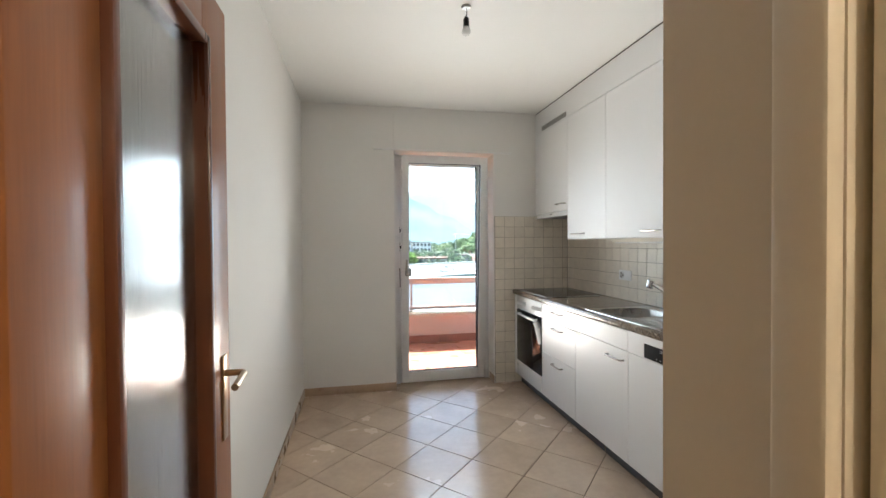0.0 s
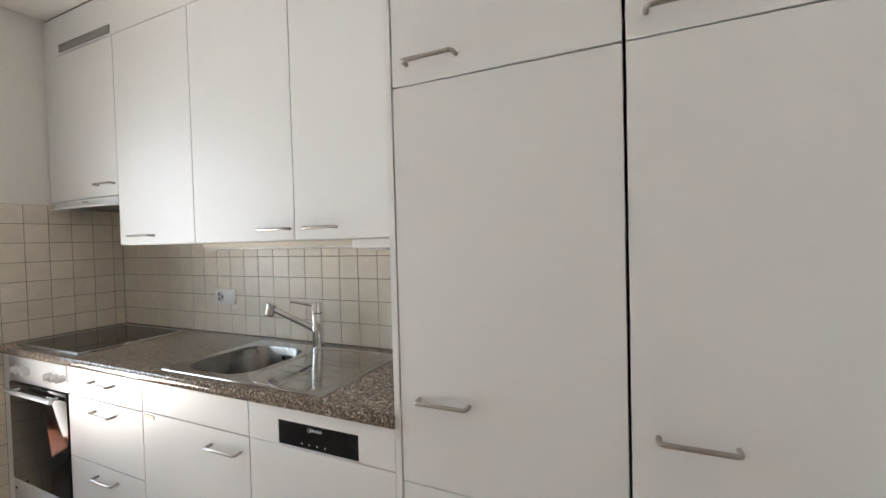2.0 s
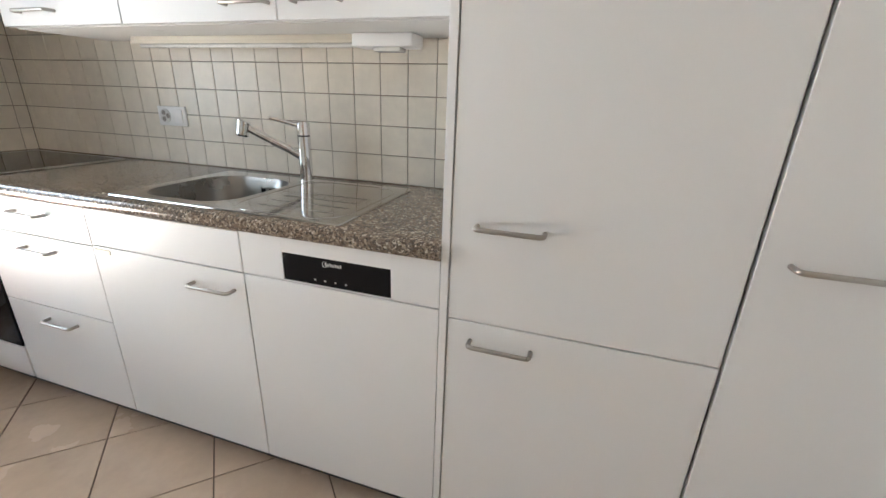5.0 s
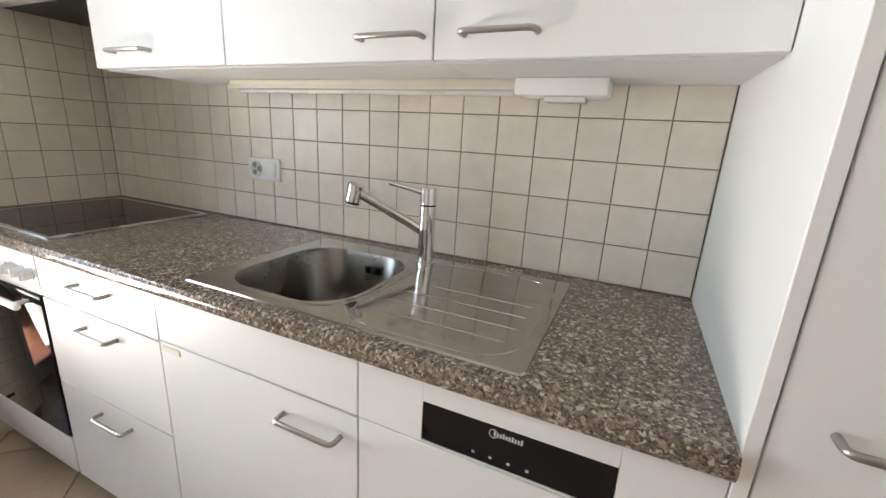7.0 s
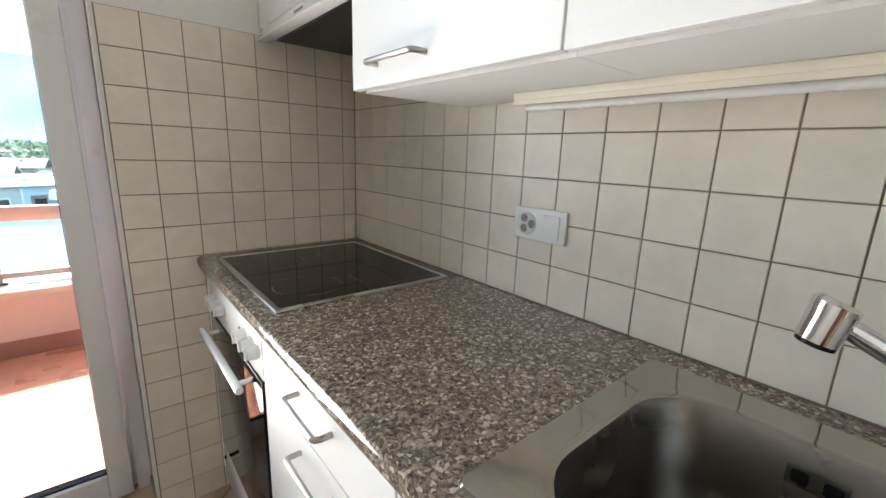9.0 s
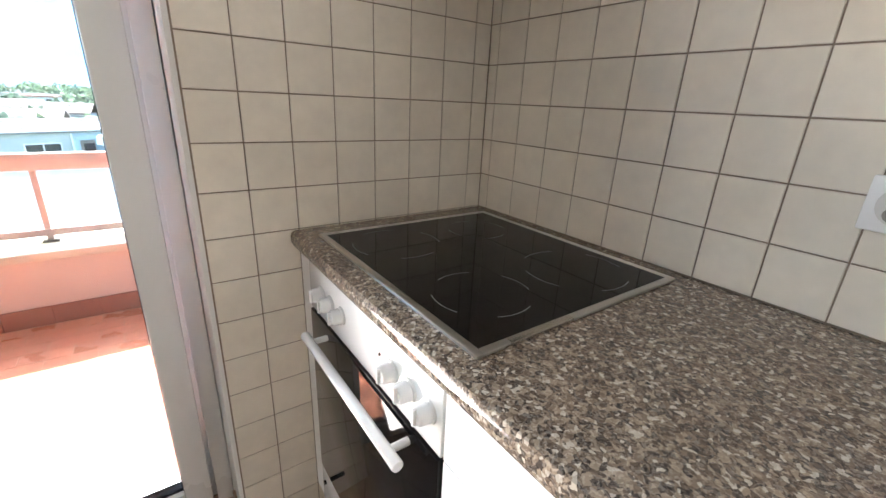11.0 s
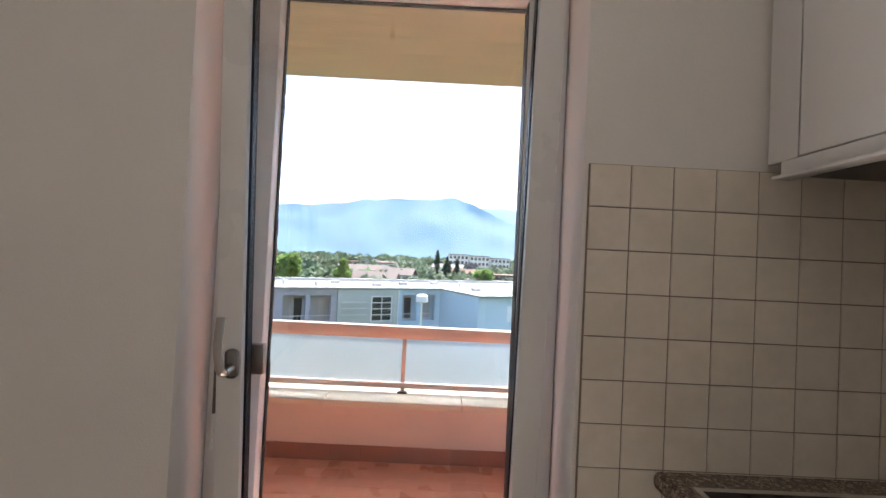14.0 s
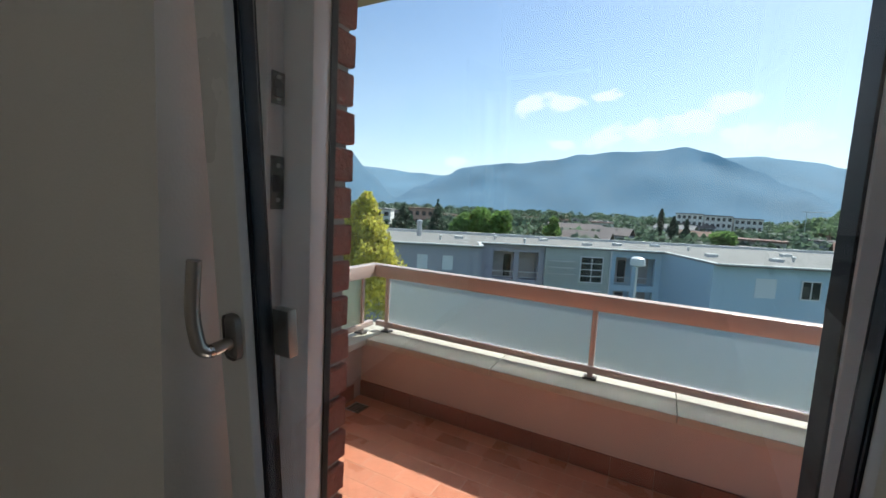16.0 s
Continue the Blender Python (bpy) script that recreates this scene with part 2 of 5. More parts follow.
PANE = glass("window glass", (0.97, 0.99, 0.985), 0.0)
FROST = glass("frosted glass", (0.92, 0.97, 1.0), 0.5)
n_, l_ = FROST.node_tree.nodes, FROST.node_tree.links
tr_, mx_ = n_.new("ShaderNodeBsdfTranslucent"), n_.new("ShaderNodeMixShader")
tr_.inputs["Color"].default_value, mx_.inputs["Fac"].default_value = (0.86, 0.94, 0.98, 1), 0.03
l_.new(n_["Principled BSDF"].outputs["BSDF"], mx_.inputs[1])
l_.new(tr_.outputs["BSDF"], mx_.inputs[2])
l_.new(mx_.outputs["Shader"], n_["Material Output"].inputs["Surface"])
RIBBED = glass("ribbed glass", (0.86, 0.90, 0.90), 0.16, 0.05, 30, (1, 5, 0.2), 1.7)


def granite():
    m = bpy.data.materials.new("speckled granite")
    m.use_nodes = True
    n, l = m.node_tree.nodes, m.node_tree.links
    b = n["Principled BSDF"]
    co = n.new("ShaderNodeTexCoord")
    warp, wadd = n.new("ShaderNodeTexNoise"), n.new("ShaderNodeVectorMath")
    warp.inputs["Scale"].default_value = 90
    wadd.operation = "MULTIPLY_ADD"
    wadd.inputs[1].default_value = (0.012, 0.012, 0.012)
    l.new(co.outputs["Object"], warp.inputs["Vector"])
    l.new(warp.outputs["Color"], wadd.inputs[0])
    l.new(co.outputs["Object"], wadd.inputs[2])
    v1, v2 = n.new("ShaderNodeTexVoronoi"), n.new("ShaderNodeTexVoronoi")
    v1.inputs["Scale"].default_value, v2.inputs["Scale"].default_value = 185, 380
    for v in (v1, v2):
        l.new(wadd.outputs["Vector"], v.inputs["Vector"])
    s1, s2 = n.new("ShaderNodeSeparateColor"), n.new("ShaderNodeSeparateColor")
    l.new(v1.outputs["Color"], s1.inputs["Color"])
    l.new(v2.outputs["Color"], s2.inputs["Color"])
    r1, r2 = n.new("ShaderNodeValToRGB"), n.new("ShaderNodeValToRGB")
    r1.color_ramp.interpolation = "CONSTANT"
    ramp_stops(r1, [(0, (0.022, 0.017, 0.015)), (0.20, (0.080, 0.055, 0.038)), (0.46, (0.185, 0.135, 0.095)), (0.72, (0.33, 0.26, 0.19)), (0.91, (0.60, 0.53, 0.44))])
    ramp_stops(r2, [(0, (0.02, 0.017, 0.015)), (0.25, (0.14, 0.11, 0.085)), (0.6, (0.24, 0.19, 0.15)), (0.9, (0.46, 0.41, 0.35))])
    l.new(s1.outputs["Red"], r1.inputs["Fac"])
    l.new(s2.outputs["Green"], r2.inputs["Fac"])
    mx = n.new("ShaderNodeMix")
    mx.data_type = "RGBA"
    mx.inputs["Factor"].default_value = 0.34
    l.new(r1.outputs["Color"], mx.inputs["A"])
    l.new(r2.outputs["Color"], mx.inputs["B"])
    l.new(mx.outputs["Result"], b.inputs["Base Color"])
    b.inputs["Roughness"].default_value = 0.14
    return m


GRANITE = granite()


# ---- building helpers ----
def box(bm, x0, x1, y0, y1, z0, z1, bevel=0.0, seg=2):
    vs = [bm.verts.new((x, y, z)) for x in (x0, x1) for y in (y0, y1) for z in (z0, z1)]
    fs = [bm.faces.new([vs[i] for i in q]) for q in ((0, 1, 3, 2), (4, 6, 7, 5), (0, 4, 5, 1), (2, 3, 7, 6), (0, 2, 6, 4), (1, 5, 7, 3))]
    if bevel:
        es = list({e for f in fs for e in f.edges})
        bmesh.ops.bevel(bm, geom=es, offset=bevel, segments=seg, profile=0.5, affect="EDGES")
    return bm


def nbox(*a, **k):
    return box(bmesh.new(), *a, **k)


def ring_faces(bm, a, b, closed=True):
    n = len(a)
    for i in range(n if closed else n - 1):
        j = (i + 1) % n
        bm.faces.new((a[i], a[j], b[j], b[i]))


def tube(bm, pts, r, seg=10, caps=True, radii=None):
    """A round bar along a line of points."""
    pts = [Vector(p) for p in pts]
    prev, rings = None, []
    for i, p in enumerate(pts):
        d = (pts[min(i + 1, len(pts) - 1)] - pts[max(i - 1, 0)]).normalized()
        if prev is None:
            a = d.cross(Vector((0, 0, 1)) if abs(d.z) < 0.9 else Vector((1, 0, 0))).normalized()
        else:
            a = (prev - d * prev.dot(d)).normalized()
        prev = a
        c = d.cross(a)
        rr = radii[i] if radii else r
        rings.append([bm.verts.new(p + rr * (math.cos(t) * a + math.sin(t) * c)) for t in (2 * math.pi * k / seg for k in range(seg))])
    for a, b in zip(rings, rings[1:]):
        ring_faces(bm, a, b)
    if caps:
        bm.faces.new(rings[0][::-1])
        bm.faces.new(rings[-1])
    return bm


def rounded(pts, r, n=5):
    """The same line with its inner corners rounded."""
    pts = [Vector(p) for p in pts]
    out = [pts[0]]
    for a, b, c in zip(pts, pts[1:], pts[2:]):
        u, v = (a - b).normalized(), (c - b).normalized()
        p, q = b + u * r, b + v * r
        for k in range(n + 1):
            t = k / n
            out.append(p * (1 - t) ** 2 + b * 2 * t * (1 - t) + q * t * t)
    return out + [pts[-1]]


def lathe(bm, profile, centre, seg=24):
    """A turned body: profile of (radius, height) about the upright line through centre."""
    cx, cy, cz = centre
    rings = [[bm.verts.new((cx + r * math.cos(2 * math.pi * k / seg), cy + r * math.sin(2 * math.pi * k / seg), cz + h)) for k in range(seg)] for r, h in profile]
    for a, b in zip(rings, rings[1:]):
        ring_faces(bm, a, b)
    bm.faces.new(rings[0][::-1])
    bm.faces.new(rings[-1])
    return bm


def roundrect(cx, cy, hx, hy, r, n=8):
    out = []
    for k, (sx_, sy_) in enumerate(((1, 1), (-1, 1), (-1, -1), (1, -1))):
        for i in range(n + 1):
            t = math.pi / 2 * (k + i / n)
            out.append((cx + sx_ * (hx - r) + r * math.cos(t), cy + sy_ * (hy - r) + r * math.sin(t)))
    return out


def smooth(bm, angle=40):
    for f in bm.faces:
        f.smooth = True
    for e in bm.edges:
        if len(e.link_faces) == 2 and e.calc_face_angle(0) > radians(angle):
            e.smooth = False
    return bm


def part(name, bm, material, parent=None, label=""):
    bmesh.ops.recalc_face_normals(bm, faces=bm.faces)
    smooth(bm)
    me = bpy.data.meshes.new(name)
    bm.to_mesh(me)
    bm.free()
    me.materials.append(material)
    ob = new(name, me)
    if parent:
        ob.parent = parent
    if label:
        ob["label"] = label
    return ob


def thing(name, label, category, group="", kind="", at=(0, 0, 0)):
    ob = new(name)
    ob.empty_display_size = 0.05
    ob.location = at
    return tagged(ob, label, category, group, kind)


def structure(name, bm, material, label="", category=""):
    return tagged(part(name, bm, material), label, category, kind="structure")


# ---- setting ----
XL, XR, Y0, Y1, ZC = 0.672, 3.217, 2.62, 6.047, 2.615     # the kitchen's walls and ceiling
DX0, DX1, DZ = 1.488, 2.438, 2.212                           # the balcony door's opening
YL = 6.066                                                   # plaster face beside and above the balcony door
HX0, HX1, HZ = 0.70, 1.50, 2.03                              # the doorway from the hall

structure("wall_left", nbox(XL - 0.15, XL, Y0 - 0.17, 6.28, -0.1, 2.8), WALL, "smooth white painted kitchen wall", "wall")
structure("wall_right", nbox(XR, XR + 0.15, -0.3, 6.28, -0.1, 2.8), WALL, "white painted wall behind the kitchen units", "wall")
bm = bmesh.new()
box(bm, XL, DX0, YL, 6.28, -0.1, 2.8)
box(bm, DX1, XR, Y1, 6.28, -0.1, 2.8)
box(bm, DX0, DX1, Y1, 6.28, DZ, 2.8)
wall_far = structure("wall_north", bm, WALL, "white painted outer wall with the balcony door", "wall")
bm = bmesh.new()
box(bm, XL, HX0, Y0 - 0.17, Y0, -0.1, 2.8)
box(bm, HX1, XR, Y0 - 0.17, Y0, -0.1, 2.8)
box(bm, HX0, HX1, Y0 - 0.17, Y0, HZ, 2.8)
structure("wall_south", bm, HALLWALL, "cream wall between hall and kitchen with the doorway", "wall")
structure("ceiling", nbox(XL - 0.15, XR + 0.15, -0.3, 6.28, ZC, ZC + 0.15), CEIL, "smooth white painted ceiling", "ceiling")
bm = bmesh.new()
box(bm, -0.9, -0.75, -0.3, Y0, -0.1, 2.8)
box(bm, -0.75, XR, -0.45, -0.3, -0.1, 2.8)
box(bm, -0.75, XL, Y0 - 0.17, Y0, -0.1, 2.8)
box(bm, -0.75, XL - 0.15, -0.3, Y0, ZC, ZC + 0.15)
structure("wall_hall", bm, HALLWALL, "cream painted hall wall behind the doorway", "wall")
floor = structure("floor", nbox(-0.9, XR + 0.15, -0.45, 6.28, -0.12, -0.004), GROUT, "beige ceramic tiles laid diagonally with dark joints", "floor")

bm = bmesh.new()
box(bm, HX1 + 0.062, 2.675, Y0, Y0 + 0.010, 0.0, ZC)
box(bm, HX0 - 0.02, HX1 + 0.06, Y0, Y0 + 0.010, HZ + 0.052, ZC)
structure("wall_south_plaster", bm, WALL, "white painted kitchen side of the doorway wall", "wall")

# lining of the doorway, with its stop
bm = bmesh.new()
for x0, x1 in ((HX0 - 0.06, HX0 + 0.004), (HX1 - 0.004, HX1 + 0.06)):
    box(bm, x0, x1, Y0 - 0.19, Y0 - 0.175, 0, HZ + 0.05, 0.006)
    box(bm, x0, x1, Y0 - 0.003, Y0 + 0.014, 0, HZ + 0.05, 0.006)
box(bm, HX0, HX0 + 0.014, Y0 - 0.17, Y0, 0, HZ)
box(bm, HX1 - 0.014, HX1, Y0 - 0.17, Y0, 0, HZ)
box(bm, HX1 - 0.03, HX1 - 0.014, Y0 - 0.17, Y0 - 0.13, 0, HZ, 0.004)
box(bm, HX0, HX1, Y0 - 0.17, Y0, HZ - 0.014, HZ)
structure("trim", bm, CASING, "cream lacquered door lining and casing", "door frame")

# skirting tiles
for x0, x1, y0, y1 in ((XL, XL + 0.009, 3.5, YL), (XL + 0.009, DX0, YL - 0.009, YL), (DX0 - 0.001, DX0 + 0.008, YL, 6.17), (DX1 - 0.008, DX1 + 0.001, Y1 - 0.008, 6.17)):
    structure("baseboard", nbox(x0, x1, y0, y1, 0.0, 0.072, 0.002), SKIRT, "brown-beige ceramic skirting tile along the wall", "baseboard")


# ---- balcony door ----
door = thing("door_1", "white plastic balcony door tilted inwards at the top", "balcony door", kind="structure", at=((DX0 + DX1) / 2, 6.2, 0))


def put(ob, parent):
    ob.parent = parent
    ob.matrix_parent_inverse = Matrix.Translation(parent.location).inverted()
    return ob


FX0, FX1, FZ0, FZ1 = 1.617, 2.330, 0.10, 2.125
bm = bmesh.new()
for a in ((DX0 + 0.002, FX0, 0.0, DZ - 0.002), (FX1, DX1 - 0.002, 0.0, DZ - 0.002)):
    box(bm, a[0], a[1], 6.25, 6.302, a[2], a[3], 0.004)
box(bm, DX0 + 0.002, 1.548, 6.215, 6.2495, 0.0, DZ - 0.002, 0.003)
box(bm, 2.392, DX1 - 0.002, 6.215, 6.2495, 0.0, DZ - 0.002, 0.003)
box(bm, FX0, FX1, 6.25, 6.302, FZ1, DZ - 0.002, 0.003)
box(bm, FX0, FX1, 6.25, 6.302, 0.0, FZ0 - 0.03, 0.003)
put(part("frame", bm, PVC), door)
bm = bmesh.new()
box(bm, FX0 - 0.003, FX0 + 0.004, 6.290, 6.304, FZ0 - 0.03, FZ1)
box(bm, FX1 - 0.003, FX1 + 0.004, 6.255, 6.304, FZ0 - 0.03, FZ1)
box(bm, FX0, FX1, 6.290, 6.304, FZ1 - 0.005, FZ1 + 0.002)
put(part("gasket", bm, GASKET, None, "black rubber seal"), door)

# the sash leans into the room about its lower edge
TILT_TURN = Matrix.Translation((0, 6.245, 0.03)) @ Matrix.Rotation(radians(4.2), 4, "X") @ Matrix.Translation((0, -6.245, -0.03))
SX0, SX1, SZ0, SZ1 = 1.560, 2.381, 0.018, 2.185
GX0, GX1, GZ0, GZ1 = 1.625, 2.314, 0.122, 2.113


def leaning(ob, parent):
    ob.data.transform(TILT_TURN)
    return put(ob, parent)


bm = bmesh.new()
ya, yb = 6.190, 6.248            # inner and outer face of the sash
yp, yq = ya + 0.020, ya + 0.047    # room-side and outer pane
for x0, x1 in ((SX0, GX0), (GX1, SX1)):
    box(bm, x0, x1, ya, yb, SZ0, SZ1, 0.006)
box(bm, GX0, GX1, ya, yb, SZ0, GZ0, 0.006)
box(bm, GX0, GX1, ya, yb, GZ1, SZ1, 0.006)
sash = leaning(part("sash", bm, PVC), door)


def glazing_strip(w, y0, y1):
    """A strip of width w round the glass, between two depths."""
    bm = bmesh.new()
    for x0, x1, z0, z1 in ((GX0, GX0 + w, GZ0, GZ1), (GX1 - w, GX1, GZ0, GZ1), (GX0 + w, GX1 - w, GZ0, GZ0 + w), (GX0 + w, GX1 - w, GZ1 - w, GZ1)):
        box(bm, x0, x1, y0, y1, z0, z1)
    return bm


leaning(part("seal", glazing_strip(0.002, yp - 0.004, yp - 0.0003), GASKET, None, "black glazing seal"), door)
leaning(part("seal", glazing_strip(0.002, yq + 0.0043, yq + 0.007), GASKET, None, "black outer glazing seal"), door)
leaning(part("spacer", glazing_strip(0.0025, yp + 0.0043, yq - 0.0003), SPACER, None, "dark spacer between the panes"), door)
for y in (yp, yq):
    pane = leaning(part("pane", nbox(GX0 + 0.0005, GX1 - 0.0005, y, y + 0.004, GZ0 + 0.0005, GZ1 - 0.0005), PANE, None, "clear glass pane"), door)
    pane.visible_shadow = False
# lever handle turned up, with its plate
hx, hz = 1.604, 1.094
bm = bmesh.new()
box(bm, hx - 0.016, hx + 0.016, ya - 0.012, ya, hz - 0.036, hz + 0.036, 0.011, 3)
leaning(part("handle_plate", bm, mat("grey fitting", (0.22, 0.21, 0.20), 0.35, 0.6, bump=0), None, "dark grey plate"), door)
bm = bmesh.new()
tube(bm, rounded([(hx, ya - 0.01, hz - 0.008), (hx - 0.002, ya - 0.055, hz - 0.012), (hx - 0.01, ya - 0.058, hz + 0.05), (hx - 0.006, ya - 0.05, hz + 0.125)], 0.022, 6), 0.010, 12)
leaning(part("lever", bm, HANDLE, None, "satin metal lever pointing up"), door)
leaning(part("outer_pull", nbox(GX0 - 0.012, GX0 + 0.030, yb + 0.001, yb + 0.020, 1.045, 1.125, 0.003), mat("pull metal", (0.30, 0.28, 0.25), 0.35, 0.8, bump=0), None, "grey metal pull on the outer side"), door)
STRIKER = mat("striker metal", (0.10, 0.095, 0.09), 0.4, 0.5, bump=0)
for z, hh in ((1.489, 0.028), (1.326, 0.047)):
    bm = nbox(1.5483, 1.552, 6.221, 6.249, z - hh, z + hh, 0.0015)
    plate_ = put(part("striker", bm, STRIKER, None, "grey metal lock striker on the frame"), door)
    bm = nbox(1.552, 1.562, 6.222, 6.239, z - 0.017, z + 0.006, 0.003)
    box(bm, 1.556, 1.564, 6.218, 6.230, z - 0.004, z + 0.012, 0.002)
    part("hook", bm, GASKET, plate_, "dark striker hook")
    for dz in (-0.64, 0.64):
        bm = tube(bmesh.new(), [(1.5515, 6.235, z + dz * hh), (1.5535, 6.235, z + dz * hh)], 0.0042, 12)
        part("screw", bm, STEEL, plate_)
bm = nbox(FX1 - 0.10, FX1 + 0.03, 6.23, 6.249, FZ1 + 0.006, FZ1 + 0.03, 0.003)
put(part("tilt_stay", bm, HANDLE, None, "metal tilt stay at the top of the frame"), door)

# blind rod beside the frame
rod = thing("blind_rod", "slim grey blind winding rod clipped beside the door frame", "blind rod", at=(1.54, 6.15, 0.85))
put(part("rod", tube(bmesh.new(), [(1.534, 6.20, 1.60), (1.538, 6.17, 1.3), (1.541, 6.152, 1.12)], 0.003, 8), WHITEPLASTIC), rod)
put(part("grip", tube(bmesh.new(), [(1.541, 6.152, 1.125), (1.544, 6.150, 0.946)], 0.0045, 10), mat("grip brown", (0.12, 0.10, 0.09), 0.5), None, "dark grip"), rod)
put(part("end_piece", tube(bmesh.new(), [(1.544, 6.150, 0.946), (1.543, 6.148, 0.855)], 0.005, 10), WHITEPLASTIC), rod)

# curtain rail over the door
rail_ = thing("curtain_rail", "slim white curtain rail fixed above the balcony door", "curtain rail", at=(1.95, Y1, 2.21))
put(part("profile", nbox(1.30, 2.615, Y1 - 0.022, Y1 - 0.001, 2.214, 2.229, 0.003), WHITEPLASTIC), rail_)
for x in (1.301, 2.606):
    put(part("end_cap", nbox(x, x + 0.008, Y1 - 0.026, YL - 0.001, 2.211, 2.232, 0.003), WHITEPLASTIC), rail_)


# ---- hall door leaf, standing open ----
leaf = thing("door_2", "open brown cherry wood door with a tall ribbed glass panel", "door", kind="structure", at=(0.80, 2.69, 0))
LX0, LX1, LY0, LY1 = 0.76, 0.80, 2.755, 3.51
bm = bmesh.new()
box(bm, LX0, LX1, LY0, LY0 + 0.175, 0.008, 2.01, 0.003)
box(bm, LX0, LX1, LY1 - 0.175, LY1, 0.008, 2.01, 0.003)
box(bm, LX0, LX1, LY0 + 0.175, LY1 - 0.175, 1.86, 2.01, 0.003)
box(bm, LX0, LX1, LY0 + 0.175, LY1 - 0.175, 0.008, 0.30, 0.003)
put(part("leaf", bm, WOOD), leaf)
bm = bmesh.new()
for y0, y1 in ((LY0 + 0.17, LY0 + 0.192), (LY1 - 0.192, LY1 - 0.17)):
    box(bm, LX0 - 0.018, LX1 + 0.018, y0, y1, 0.295, 1.865, 0.006)
for z0, z1 in ((0.295, 0.32), (1.84, 1.865)):
    box(bm, LX0 - 0.018, LX1 + 0.018, LY0 + 0.192, LY1 - 0.192, z0, z1, 0.006)
put(part("moulding", bm, DARKWOOD, None, "dark moulding round the glass"), leaf)
put(part("glass_panel", nbox(0.778, 0.783, LY0 + 0.18, LY1 - 0.18, 0.31, 1.85), RIBBED, None, "ribbed translucent glass"), leaf)
bm = nbox(LX1, LX1 + 0.006, LY1 - 0.075, LY1 - 0.04, 0.83, 1.06, 0.002)
plate = put(part("lock_plate", bm, BRONZE, None, "long bronze-coloured lock plate"), leaf)
bm = tube(bmesh.new(), rounded([(LX1, LY1 - 0.057, 1.01), (LX1 + 0.055, LY1 - 0.057, 1.01), (LX1 + 0.06, LY1 - 0.17, 1.005)], 0.018, 5), 0.009, 12)
put(part("lever", bm, BRONZE, None, "bronze-coloured lever"), leaf)
bm = tube(bmesh.new(), rounded([(LX0, LY1 - 0.057, 1.01), (LX0 - 0.055, LY1 - 0.057, 1.01), (LX0 - 0.06, LY1 - 0.17, 1.005)], 0.018, 5), 0.009, 12)
put(part("lever", bm, BRONZE), leaf)


# ---- kitchen ----
XF, XU = 2.645, 2.868           # fronts of the base and of the wall units
ZT = 0.902                       # top of the worktop
G = 0.0018                       # half the gap between fronts


def handle(parent, x, y0, y1, z, out=0.030):
    pts = rounded([(x, y0, z), (x - out, y0, z), (x - out, y1, z), (x, y1, z)], 0.012, 5)
    return put(part("handle", tube(bmesh.new(), pts, 0.0055, 10), HANDLE, None, "satin metal bow handle"), parent)


def front(parent, name, x, y0, y1, z0, z1, label=""):
    return put(part(name, nbox(x, x + 0.018, y0 + G, y1 - G, z0 + G, z1 - G, 0.0012, 1), FRONT, None, label), parent)


def carcass(parent, x, y0, y1, z0, z1, back=3.205):
    return put(part("body", nbox(x + 0.034, back, y0 + 0.0005, y1 - 0.0005, z0, z1), CARCASS), parent)


YT0, YT1, YA = 2.748, 3.156, 3.718       # tall units: second from YT0 to YT1, first from YT1 to YA
YD, YS, YR, YO = 4.300, 4.880, 5.422, 5.966   # dishwasher, sink, drawers, oven end here
YP = 3.738                                # base units begin behind the side panel

# tall units
unit = thing("tall_cabinet", "tall white built-in unit with three stacked fronts", "cabinet", "tall kitchen units", at=(2.9, 3.44, 0))
carcass(unit, XF, YT1, YA, 0.1, 2.59)
for n_, z0, z1 in (("lower_door", 0.1, 0.7235), ("fridge_door", 0.7235, 1.775), ("upper_door", 1.775, 2.40), ("top_panel", 2.40, 2.603)):
    front(unit, n_, XF, YT1, YA, z0, z1)
for y, z in ((3.520, 0.674), (3.520, 0.954), (3.532, 1.828)):
    handle(unit, XF, y, y + 0.140, z)
unit = thing("tall_cabinet", "tall narrow white built-in unit with a long door", "cabinet", "tall kitchen units", at=(2.9, 2.95, 0))
carcass(unit, XF, YT0, YT1 - 0.003, 0.1, 2.59)
for n_, z0, z1 in (("long_door", 0.1, 1.775), ("upper_door", 1.775, 2.40), ("top_panel", 2.40, 2.603)):
    front(unit, n_, XF, YT0, YT1 - 0.004, z0, z1)
for y, z in ((2.962, 0.950), (2.975, 1.824)):
    handle(unit, XF, y, y + 0.138, z)
filler = thing("filler_panel", "narrow white filler strip beside the tall units", "panel", at=(2.7, 2.69, 0))
put(part("strip", nbox(XF + 0.004, XF + 0.02, Y0 + 0.016, YT0 - 0.003, 0.0, 2.59, 0.001, 1), FRONT), filler)
side = thing("side_panel", "white end panel between tall units and worktop", "panel", at=(2.9, 3.735, 0))
put(part("board", nbox(XF - 0.002, 3.208, YA + 0.0008, YP - 0.0005, 0.0, 2.59, 0.0012, 1), FRONT), side)

